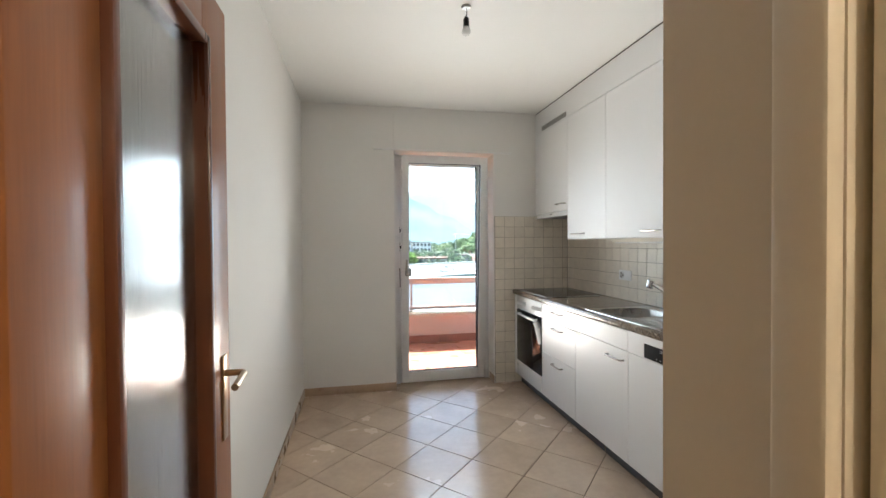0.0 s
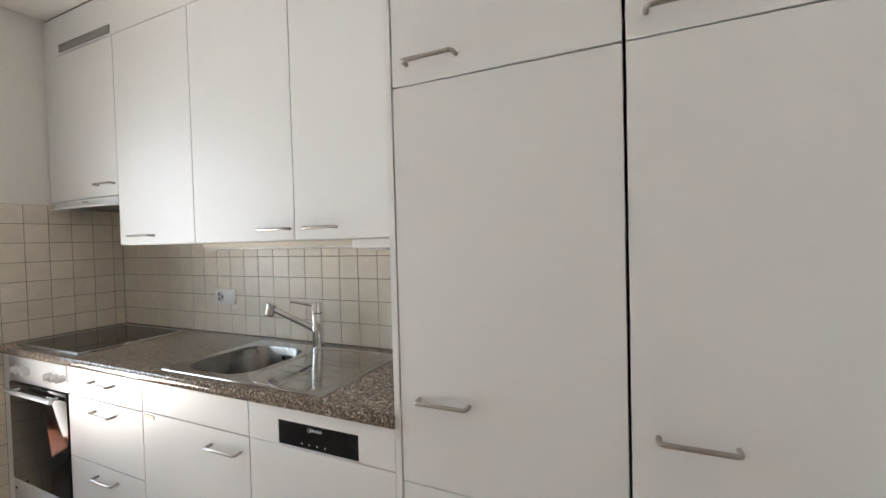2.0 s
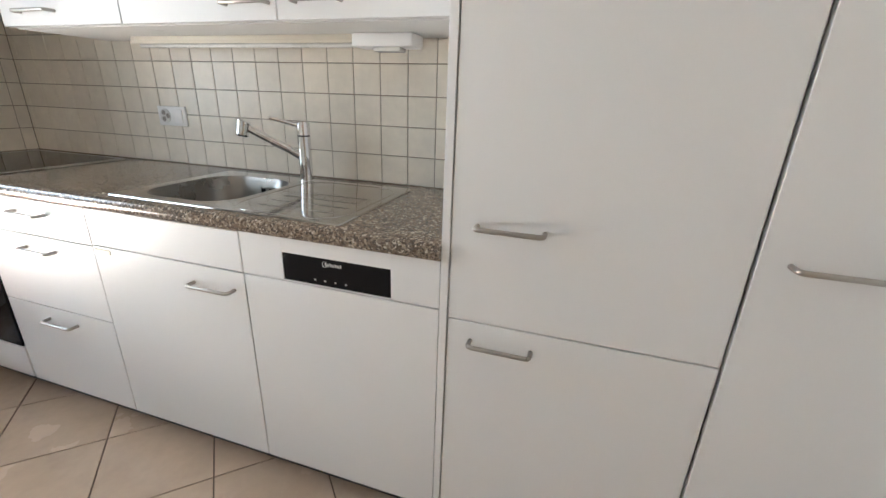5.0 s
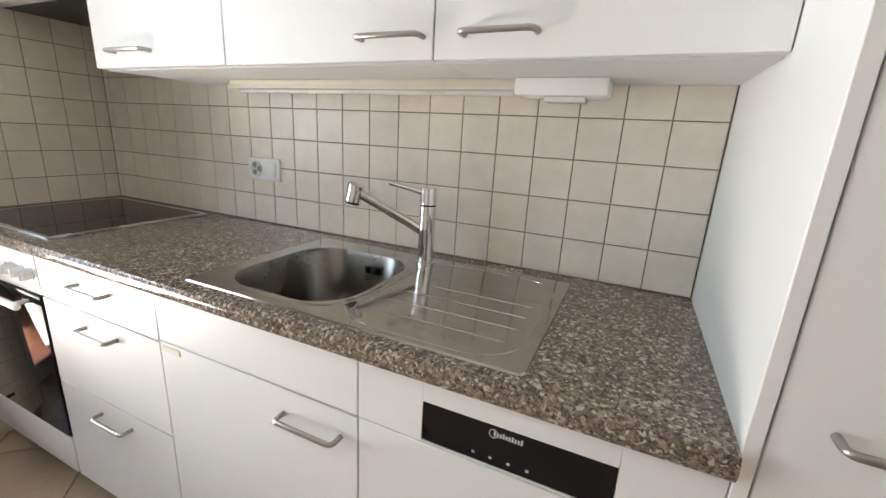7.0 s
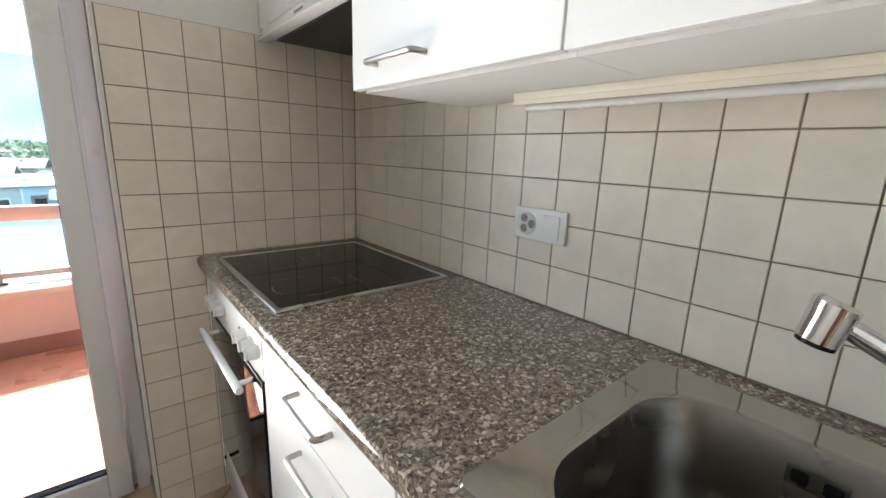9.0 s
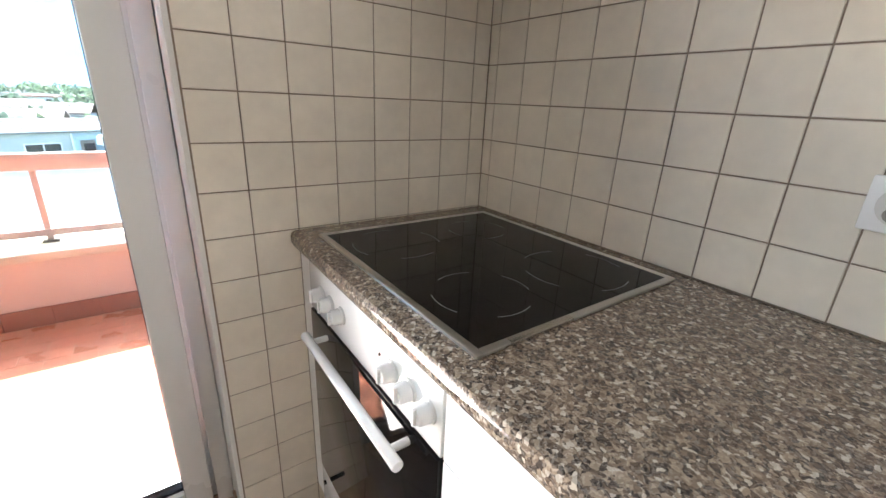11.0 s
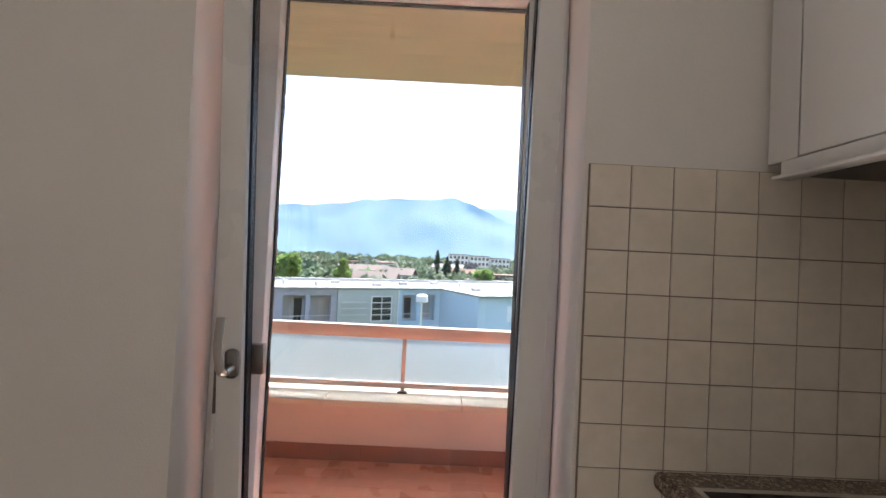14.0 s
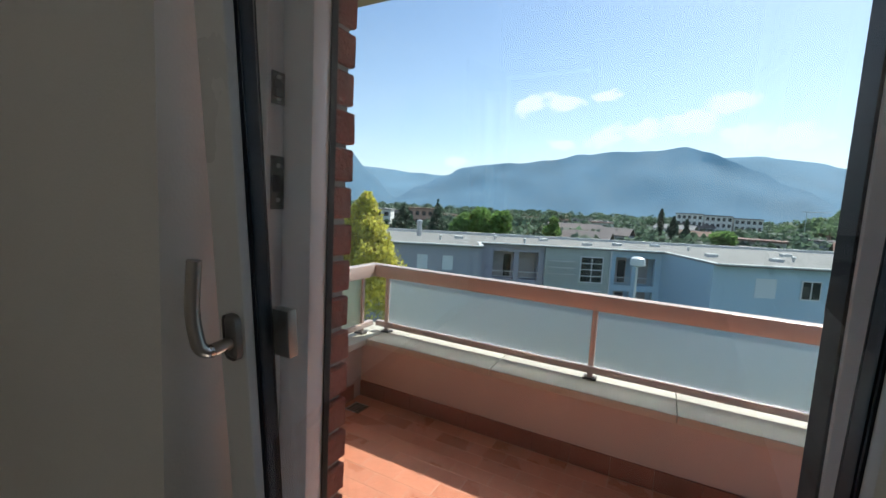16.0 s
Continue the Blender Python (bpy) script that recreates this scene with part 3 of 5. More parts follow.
# base units
dw = thing("dishwasher", "built-in dishwasher behind a white front with a black control strip", "dishwasher", at=(2.9, 4.02, 0))
carcass(dw, XF, YP, YD, 0.1, 0.86)
front(dw, "door_front", XF, YP, YD, 0.1, 0.740)
for y0, y1, z0, z1 in ((YP + G, 3.8615, 0.742, 0.860), (4.1685, YD - G, 0.742, 0.860), (3.862, 4.168, 0.821, 0.860), (3.862, 4.168, 0.742, 0.7445)):
    put(part("fascia", nbox(XF, XF + 0.018, y0, y1, z0, z1), FRONT), dw)
strip = put(part("control_strip", nbox(XF + 0.002, XF + 0.018, 3.8625, 4.1675, 0.745, 0.8205), BLACK, None, "glossy black control strip"), dw)
bm = bmesh.new()
for k in range(16):                             # ring of the emblem, then a row of short strokes
    a0, a1 = 2 * math.pi * k / 16, 2 * math.pi * (k + 1) / 16
    tube(bm, [(XF + 0.0016, 4.043 + 0.0068 * math.cos(a0), 0.8045 + 0.0075 * math.sin(a0)), (XF + 0.0016, 4.043 + 0.0068 * math.cos(a1), 0.8045 + 0.0075 * math.sin(a1))], 0.0007, 5)
for k in range(10):
    y = 4.041 - 0.0048 * k
    box(bm, XF + 0.0012, XF + 0.0022, y - 0.0016, y + 0.0016, 0.8005, 0.8075 if k % 3 else 0.8095)
put(part("emblem", bm, MARK, None, "small pale emblem with a row of strokes"), dw)
for y in (4.074, 4.045, 4.015, 3.985):
    put(part("indicator", nbox(XF + 0.0012, XF + 0.0022, y - 0.0025, y + 0.0025, 0.7565, 0.7605), MARK), dw)

su = thing("sink_cabinet", "white base unit with a blind panel over a door", "cabinet", "base kitchen units", at=(2.9, 4.6, 0))
bm = bmesh.new()
box(bm, XF + 0.0195, 3.205, YD, YD + 0.016, 0.1, 0.86)
box(bm, XF + 0.0195, 3.205, YS - 0.016, YS, 0.1, 0.86)
box(bm, XF + 0.0195, 3.205, YD + 0.016, YS - 0.016, 0.1, 0.118)
put(part("body", bm, CARCASS), su)
front(su, "blind_panel", XF, YD, YS, 0.740, 0.860)
front(su, "door", XF, YD, YS, 0.1, 0.740)
handle(su, XF, 4.340, 4.485, 0.681)
put(part("latch", nbox(XF - 0.003, XF + 0.001, YS - 0.075, YS - 0.012, 0.716, 0.731, 0.001, 1), AGED, None, "small cream child latch"), su)

dr = thing("drawer_cabinet", "white base unit with three drawers", "cabinet", "base kitchen units", at=(2.9, 5.15, 0))
carcass(dr, XF, YS, YR, 0.1, 0.86)
for z0, z1, zh in ((0.735, 0.860, 0.814), (0.462, 0.735, 0.688), (0.1, 0.462, 0.412)):
    d = front(dr, "drawer", XF, YS, YR, z0, z1)
    handle(dr, XF, 5.065, 5.208, zh)

oven = thing("oven", "built-in white oven with black glass door and six knobs", "oven", at=(2.9, 5.7, 0))
carcass(oven, XF, YR, YO, 0.1, 0.86)
put(part("control_panel", nbox(XF - 0.002, XF + 0.018, YR + G, YO - G, 0.735, 0.858, 0.003), ENAMEL), oven)
put(part("oven_door", nbox(XF - 0.005, XF + 0.018, YR + 0.004, YO - 0.004, 0.245, 0.731, 0.003), BLACKGLASS, None, "black mirror-like glass door"), oven)
put(part("drawer_front", nbox(XF - 0.004, XF + 0.018, YR + 0.004, YO - 0.004, 0.105, 0.240, 0.003), ENAMEL), oven)
put(part("stop", tube(bmesh.new(), [(XF - 0.004, YO - 0.03, 0.20), (XF - 0.009, YO - 0.03, 0.20)], 0.006), BLACK), oven)
bm = tube(bmesh.new(), [(XF - 0.043, 5.470, 0.703), (XF - 0.043, 5.472, 0.703), (XF - 0.043, 5.888, 0.703), (XF - 0.043, 5.890, 0.703)], 0.010, 14, True, [0.009, 0.010, 0.010, 0.009])
hb = put(part("door_handle", bm, ENAMEL, None, "white tubular handle"), oven)
for y in (5.505, 5.855):
    put(part("bracket", tube(bmesh.new(), [(XF - 0.004, y, 0.703), (XF - 0.043, y, 0.703)], 0.007), ENAMEL), oven)
for y in (5.455, 5.508, 5.562, 5.772, 5.830, 5.884):
    bm = bmesh.new()
    tube(bm, [(XF - 0.002, y, 0.797), (XF - 0.006, y, 0.797), (XF - 0.007, y, 0.797), (XF - 0.022, y, 0.797), (XF - 0.026, y, 0.797)], 0.019, 20, True, [0.019, 0.019, 0.0165, 0.0155, 0.012])
    box(bm, XF - 0.031, XF - 0.02, y - 0.003, y + 0.003, 0.783, 0.811, 0.001, 1)
    put(part("knob", bm, ENAMEL), oven)
put(part("pilot_lamp", tube(bmesh.new(), [(XF - 0.002, 5.606, 0.803), (XF - 0.004, 5.606, 0.803)], 0.003), BLACK), oven)
filler = thing("filler_panel", "narrow white strip between oven and tiled wall", "panel", at=(2.7, 6.02, 0))
put(part("strip", nbox(XF + 0.004, XF + 0.02, YO + 0.001, 6.038, 0.1, 0.86), FRONT), filler)
plinth = thing("plinth", "dark grey plinth board under the base units", "plinth", at=(2.72, 4.8, 0))
put(part("board", nbox(2.715, 2.731, YP, 6.038, 0.0, 0.099), KICK), plinth)
put(part("end_strip", nbox(2.712, 2.716, 4.62, 4.628, 0.0, 0.095), STEEL), plinth)
plinth = thing("plinth", "dark grey plinth board under the tall units", "plinth", at=(2.72, 3.2, 0))
put(part("board", nbox(2.715, 2.731, YT0, YA, 0.0, 0.099), KICK), plinth)

# worktop with the cut-out for the sink
WX0, WX1, WY0, WY1 = 2.628, 3.2095, YP, 6.0395
CX0, CX1, CY0, CY1 = 2.70, 3.09, 4.40, 4.76
wt = thing("worktop", "brown speckled granite worktop with rounded front edge", "worktop", at=(2.9, 4.9, ZT))
bm = bmesh.new()
prof = [(CX0, ZT - 0.04), (WX0 + 0.012, ZT - 0.04), (WX0 + 0.004, ZT - 0.036), (WX0, ZT - 0.026), (WX0, ZT - 0.012), (WX0 + 0.004, ZT - 0.003), (WX0 + 0.012, ZT), (CX0, ZT)]
ra = [bm.verts.new((x, WY0, z)) for x, z in prof]
rb = [bm.verts.new((x, WY1, z)) for x, z in prof]
ring_faces(bm, ra, rb)
bm.faces.new(ra), bm.faces.new(rb)
box(bm, CX0, CX1, WY0, CY0, ZT - 0.04, ZT)
box(bm, CX0, CX1, CY1, WY1, ZT - 0.04, ZT)
box(bm, CX1, WX1, WY0, WY1, ZT - 0.04, ZT)
put(part("slab", bm, GRANITE), wt)

# sink with drainer
sink = thing("sink", "stainless steel sink with one bowl and grooved drainer", "sink", at=(2.9, 4.4, ZT))
bm = bmesh.new()
bx, by = 2.888, 4.578
sdx = 2.958                        # drain, set towards the wall
rings = []
for pts, z in ((roundrect(2.908, 4.405, 0.240, 0.395, 0.012), ZT + 0.0005), (roundrect(2.908, 4.405, 0.238, 0.393, 0.012), ZT + 0.004),
               (roundrect(2.908, 4.405, 0.2355, 0.3905, 0.012), ZT + 0.0042), (roundrect(bx, by, 0.201, 0.187, 0.10), ZT + 0.0042), (roundrect(bx, by, 0.196, 0.182, 0.10), ZT + 0.0048), (roundrect(bx, by, 0.190, 0.176, 0.10), ZT + 0.0065), (roundrect(bx, by, 0.182, 0.168, 0.10), ZT + 0.0055),
               (roundrect(bx, by, 0.176, 0.162, 0.10), ZT - 0.006), (roundrect(bx, by, 0.168, 0.154, 0.10), ZT - 0.11), (roundrect(bx, by, 0.155, 0.141, 0.09), ZT - 0.145),
               (roundrect(bx + 0.005, by, 0.13, 0.116, 0.08), ZT - 0.158), (roundrect(sdx, by, 0.05, 0.05, 0.049), ZT - 0.162)):
    rings.append([(x, y, z) for x, y in pts])


def skin(bm, loops):
    made = [[bm.verts.new(p) for p in loop] for loop in loops]
    for a, b in zip(made, made[1:]):
        ring_faces(bm, a, b)
    return made


skin(bm, rings[:7])
put(part("deck", bm, DECKSTEEL, None, "polished steel deck"), sink)
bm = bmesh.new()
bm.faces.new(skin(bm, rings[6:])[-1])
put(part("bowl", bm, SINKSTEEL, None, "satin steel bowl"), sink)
DRAIN = mat("worn strainer steel", (0.36, 0.32, 0.26), 0.28, 1.0, vary=0.12, scale=30, fine=200, bump=0.01)
bm = bmesh.new()
lathe(bm, [(0.049, 0.0), (0.049, 0.0025), (0.046, 0.004), (0.040, 0.002), (0.038, -0.0005)], (sdx, by, ZT - 0.1615), 32)
put(part("drain_ring", bm, SINKSTEEL, None, "steel ring round the drain"), sink)
bm = bmesh.new()
lathe(bm, [(0.0375, 0.0005), (0.0365, 0.006), (0.031, 0.0075), (0.028, 0.005), (0.012, 0.004), (0.010, 0.008), (0.004, 0.009)], (sdx, by, ZT - 0.1615), 32)
put(part("strainer", bm, DRAIN, None, "domed steel strainer basket"), sink)
for k in range(14):
    a = 2 * math.pi * k / 14
    bm = nbox(-0.006, 0.006, -0.0014, 0.0014, 0, 0.0022)
    bmesh.ops.transform(bm, matrix=Matrix.Translation((sdx + 0.0205 * math.cos(a), by + 0.0205 * math.sin(a), ZT - 0.1583)) @ Matrix.Rotation(a, 4, "Z"), verts=bm.verts)
    put(part("slot", bm, BLACK), sink)
put(part("overflow_plate", nbox(bx + 0.1705, bx + 0.1745, 4.518, 4.580, ZT - 0.053, ZT - 0.024, 0.0015), SINKSTEEL, None, "pressed steel overflow plate"), sink)
for y in (4.523, 4.556):
    put(part("overflow_slot", nbox(bx + 0.168, bx + 0.1735, y, y + 0.019, ZT - 0.048, ZT - 0.029, 0.004), BLACK), sink)
bm = bmesh.new()
loop = roundrect(2.90, 4.21, 0.215, 0.175, 0.09)
loop = [(x, y, ZT + 0.0035) for x, y in loop]
tube(bm, loop + loop[:2], 0.0022, 8, False)
put(part("drainer_rim", bm, DECKSTEEL), sink)
for x, y0, y1 in ((2.755, 4.07, 4.33), (2.815, 4.06, 4.34), (2.875, 4.06, 4.34), (2.935, 4.06, 4.30)):
    bm = tube(bmesh.new(), [(x, y0, ZT + 0.003), (x, y0 + 0.02, ZT + 0.0042), (x, y1 - 0.02, ZT + 0.0042), (x, y1, ZT + 0.003)], 0.0016, 8)
    put(part("drainer_rib", bm, DECKSTEEL), sink)

# mixer tap
tap = thing("mixer_tap", "chrome single-lever mixer tap with pull-out spout", "tap", at=(3.10, 4.40, ZT))
tx, ty = 3.098, 4.402
bm = lathe(bmesh.new(), [(0.026, 0.004), (0.026, 0.008), (0.0225, 0.010), (0.0225, 0.163)], (tx, ty, ZT), 32)
put(part("body", bm, CHROME), tap)
put(part("joint_ring", lathe(bmesh.new(), [(0.0222, 0.163), (0.0215, 0.164), (0.0215, 0.166), (0.0222, 0.167)], (tx, ty, ZT), 32), BLACK, None, "dark joint line"), tap)
bm = lathe(bmesh.new(), [(0.0225, 0.167), (0.0230, 0.205), (0.0220, 0.211), (0.012, 0.212), (0.002, 0.212)], (tx, ty, ZT), 32)
put(part("cartridge_cap", bm, CHROME), tap)
sp = [(tx - 0.006, ty + 0.010, ZT + 0.092), (tx - 0.026, ty + 0.046, ZT + 0.118), (tx - 0.052, ty + 0.093, ZT + 0.146)]
put(part("spout", tube(bmesh.new(), sp, 0.0135, 18), CHROME), tap)
sp = [(tx - 0.0525, ty + 0.094, ZT + 0.1465), (tx - 0.090, ty + 0.162, ZT + 0.190)]
put(part("hose_grip", tube(bmesh.new(), sp, 0.0125, 18), CHROME, None, "pull-out chrome grip"), tap)
bm = tube(bmesh.new(), [(tx - 0.0935, ty + 0.164, ZT + 0.2125), (tx - 0.0940, ty + 0.165, ZT + 0.2105), (tx - 0.0945, ty + 0.1665, ZT + 0.203), (tx - 0.0945, ty + 0.1665, ZT + 0.202), (tx - 0.0985, ty + 0.174, ZT + 0.166)], 0.023, 26, True, [0.018, 0.0225, 0.0228, 0.0215, 0.0205])
head = put(part("spray_head", bm, CHROME), tap)
bm = tube(bmesh.new(), [(tx - 0.0985, ty + 0.174, ZT + 0.166), (tx - 0.099, ty + 0.175, ZT + 0.161)], 0.019, 26, True)
put(part("nozzle_ring", bm, BLACK, None, "black nozzle ring"), tap)
put(part("lever", tube(bmesh.new(), [(tx - 0.012, ty + 0.012, ZT + 0.200), (tx - 0.045, ty + 0.046, ZT + 0.212), (tx - 0.075, ty + 0.077, ZT + 0.2235)], 0.006, 14, True, [0.0085, 0.0065, 0.0060]), CHROME), tap)

# hob
hob = thing("hob", "black glass ceramic hob in a steel frame", "hob", at=(2.92, 5.68, ZT))
bm = bmesh.new()
H = (2.672, 3.168, 5.398, 5.967)
w = 0.014
for a in ((H[0], H[0] + w, H[2], H[3]), (H[1] - w, H[1], H[2], H[3]), (H[0] + w, H[1] - w, H[2], H[2] + w), (H[0] + w, H[1] - w, H[3] - w, H[3])):
    box(bm, *a, ZT + 0.0005, ZT + 0.0065, 0.0018, 2)
put(part("frame", bm, STEEL, None, "brushed steel frame"), hob)
put(part("glass_top", nbox(H[0] + w - 0.001, H[1] - w + 0.001, H[2] + w - 0.001, H[3] - w + 0.001, ZT + 0.0005, ZT + 0.0052), BLACKGLASS), hob)


ZONE = mat("grey zone print", (0.24, 0.24, 0.23), 0.4, vary=0.05, bump=0)


def arc(bm, cx, cy, r, a0, a1, z, w=0.0018, n=14):
    inn = [bm.verts.new((cx + r * math.cos(radians(a0 + (a1 - a0) * k / n)), cy + r * math.sin(radians(a0 + (a1 - a0) * k / n)), z)) for k in range(n + 1)]
    out = [bm.verts.new((cx + (r + w) * math.cos(radians(a0 + (a1 - a0) * k / n)), cy + (r + w) * math.sin(radians(a0 + (a1 - a0) * k / n)), z)) for k in range(n + 1)]
    ring_faces(bm, inn, out, False)


for cx, cy, r in ((2.80, 5.54, 0.085), (3.03, 5.53, 0.10), (2.80, 5.83, 0.095), (3.03, 5.83, 0.072)):
    for k in range(4):
        bm = bmesh.new()
        arc(bm, cx, cy, r, 90 * k - 24, 90 * k + 24, ZT + 0.0056)
        put(part("zone_mark", bm, ZONE, None, "pale printed arc of a cooking zone"), hob)

# wall units
for i, (y0, y1) in enumerate(((YP, 4.290), (4.290, 4.855), (4.855, 5.405))):
    u = thing("wall_cabinet", "white wall cabinet with one door", "wall cabinet", "wall kitchen units", at=(3.0, (y0 + y1) / 2, 1.385))
    carcass(u, XU, y0, y1, 1.385, 2.40)
    front(u, "door", XU, y0, y1, 1.385, 2.40)
    a, b = ((4.094, 4.228), (4.312, 4.452), (5.138, 5.300))[i]
    handle(u, XU, a, b, 1.428)
hood = thing("cooker_hood", "white cooker hood built under a wall cabinet", "cooker hood", at=(3.0, 5.7, 1.6))
carcass(hood, XU, 5.405, 6.035, 1.66, 2.40)
front(hood, "door", XU, 5.405, 5.955, 1.630, 2.40)
put(part("filler_strip", nbox(XU + 0.001, XU + 0.018, 5.957, 6.038, 1.630, 2.40), FRONT), hood)
handle(hood, XU, 5.43, 5.57, 1.690)
bm = nbox(XU - 0.004, 3.205, 5.4055, 5.995, 1.594, 1.628, 0.003)
put(part("body", bm, ENAMEL), hood)
put(part("filter", nbox(XU + 0.03, 3.16, 5.45, 5.96, 1.5885, 1.594), mat("grease filter", (0.05, 0.05, 0.05), 0.4, 0.7, vary=0.2, fine=200, bump=0.2), None, "dark metal grease filter"), hood)
bm = nbox(XU - 0.0056, XU - 0.0044, 5.66, 5.72, 1.610, 1.616)
put(part("emblem", bm, mat("emblem grey", (0.2, 0.2, 0.2), 0.5, bump=0), None, "small dark emblem"), hood)
put(part("pull_rim", nbox(XU - 0.022, XU + 0.02, 5.4055, 5.999, 1.586, 1.5935, 0.002), ENAMEL), hood)
# panel up to the ceiling, with the air grille
pan = thing("top_panel", "white closing panel between wall cabinets and ceiling", "panel", at=(2.87, 4.9, 2.5))
put(part("board", nbox(XU + 0.001, XU + 0.018, YP, 6.035, 2.402, 2.602), FRONT), pan)
# near-black strips stand in for the shade of the open gap
put(part("shadow_gap", nbox(XU + 0.008, XU + 0.017, YP, 6.035, 2.602, 2.6145), GAP, None, "dark strip for the shade in the gap under the ceiling"), pan)
put(part("shadow_gap", nbox(XF + 0.010, XF + 0.03, Y0 + 0.001, YP, 2.602, 2.6145), GAP), pan)
gr = thing("air_grille", "grey slotted air grille over the hood cabinet", "grille", at=(2.86, 5.65, 2.43))
put(part("backing", nbox(XU - 0.002, XU, 5.42, 5.88, 2.412, 2.452), mat("grille dark", (0.12, 0.12, 0.12), 0.6, bump=0)), gr)
for k in range(5):
    put(part("slat", nbox(XU - 0.006, XU - 0.002, 5.42, 5.88, 2.413 + 0.008 * k, 2.417 + 0.008 * k), mat("grille grey", (0.42, 0.41, 0.39), 0.5, 0.5, bump=0) if k == 0 else bpy.data.materials["grille grey"]), gr)

# lamp and box under the wall cabinets
lamp = thing("under_cabinet_lamp", "aged cream strip lamp with switch box, switched off", "strip lamp", at=(3.12, 4.6, 1.35))
bm = bmesh.new()
box(bm, 3.095, 3.155, 4.187, 5.130, 1.370, 1.3845, 0.002)
box(bm, 3.095, 3.100, 4.187, 5.130, 1.360, 1.371, 0.001, 1)
put(part("housing", bm, AGED), lamp)
put(part("tube", tube(bmesh.new(), [(3.125, 4.20, 1.357), (3.125, 5.115, 1.357)], 0.008, 12), mat("lamp tube", (0.72, 0.71, 0.68), 0.3, bump=0), None, "unlit fluorescent tube"), lamp)
put(part("switch_box", nbox(3.075, 3.165, 3.985, 4.187, 1.347, 1.3845, 0.005), WHITEPLASTIC, None, "white plastic switch box"), lamp)
put(part("lamp_cover", nbox(3.085, 3.135, 4.03, 4.12, 1.335, 1.347, 0.004), mat("clear cover", (0.75, 0.74, 0.70), 0.15, bump=0)), lamp)

# socket with switch on the tiles
so = thing("socket", "white double plate with triple socket and switch", "socket", at=(3.2, 5.115, 1.1))
put(part("plate", nbox(3.2005, 3.2095, 5.042, 5.192, 1.060, 1.138, 0.003), WHITEPLASTIC), so)
GREYHOLE = mat("grey hole", (0.10, 0.095, 0.09), 0.6, bump=0)
bm = tube(bmesh.new(), [(3.2005, 5.152, 1.099), (3.199, 5.152, 1.099)], 0.028, 24)
put(part("socket_face", bm, mat("socket grey", (0.66, 0.65, 0.62), 0.4, bump=0)), so)
SHADE = mat("socket recess shade", (0.30, 0.27, 0.24), 0.6, bump=0)
for k in range(3):                              # three recesses round the middle, their shade put into grey discs, each with its pins
    a = radians(60 + 120 * k)
    cy_, cz_ = 5.152 + 0.0145 * math.cos(a), 1.099 + 0.0145 * math.sin(a)
    put(part("outlet", tube(bmesh.new(), [(3.1995, cy_, cz_), (3.1985, cy_, cz_)], 0.0105, 16), SHADE, None, "grey disc for the shaded recess of an outlet"), so)
    for q in (-1, 0, 1):
        py, pz = cy_ - 0.006 * q * math.sin(a), cz_ + 0.006 * q * math.cos(a)
        put(part("pin_hole", tube(bmesh.new(), [(3.1988, py, pz), (3.1982, py, pz)], 0.0021, 10), GREYHOLE), so)
put(part("switch", nbox(3.1965, 3.2005, 5.058, 5.103, 1.072, 1.126, 0.002), WHITEPLASTIC), so)

# bare bulb on the ceiling
lb = thing("ceiling_bulb", "bare bulb in a black holder hanging from the ceiling, unlit", "lamp", at=(1.735, 4.373, ZC))
lx, ly = 1.735, 4.373
put(part("rose", lathe(bmesh.new(), [(0.02, -0.010), (0.026, -0.003), (0.026, 0.0)], (lx, ly, ZC), 20), HANDLE), lb)
put(part("cable", tube(bmesh.new(), [(lx, ly, ZC - 0.008), (lx + 0.004, ly, ZC - 0.03), (lx, ly, ZC - 0.058)], 0.0025, 8), BLACK), lb)
put(part("holder", lathe(bmesh.new(), [(0.0155, -0.107), (0.0155, -0.07), (0.012, -0.06), (0.005, -0.052)], (lx, ly, ZC), 20), BLACK, None, "black bulb holder"), lb)
put(part("bulb", lathe(bmesh.new(), [(0.004, -0.153), (0.015, -0.149), (0.0225, -0.138), (0.0225, -0.126), (0.016, -0.112), (0.013, -0.105)], (lx, ly, ZC), 20), BULB, None, "white opal bulb, unlit"), lb)

# ---- balcony ----
BZ = -0.02                                  # balcony floor
BX0, BX1 = 0.44, 5.2                         # inner faces of its left and right parapets
BY0, BY1 = 6.38, 7.885                       # facade and inner face of the front parapet
balcony_floor = structure("balcony_floor", nbox(BX0 - 0.3, BX1 + 0.3, 6.28, BY1 + 0.3, -0.3, BZ - 0.0010), TERRAJOINT, "terracotta balcony tiles in running bond", "floor")
bm = bmesh.new()
box(bm, BX0 - 0.16, BX1, BY1, BY1 + 0.28, -0.3, 0.345, 0.004)
structure("wall_parapet", bm, SALMON, "low salmon-painted balcony parapet", "parapet")
bm = nbox(BX0 - 0.16, BX0, 6.38, BY1, -0.3, 0.345, 0.004)
structure("wall_parapet_left", bm, SALMON, "low salmon-painted end parapet of the balcony", "parapet")
structure("wall_parapet_right", nbox(BX1, BX1 + 0.16, 6.28, BY1 + 0.28, -0.3, 2.5), SALMON, "salmon-painted side wall closing the balcony", "wall")
structure("balcony_soffit", nbox(-0.8, BX1 + 0.3, 6.28, 8.20, 2.70, 2.90), BOARDED, "board-marked concrete underside of the balcony above", "ceiling")
structure("wall_facade_core", nbox(-4, DX0 - 0.02, 6.281, 6.30, -1, 3.2), MORTAR, "mortar backing of the brick facade", "wall")

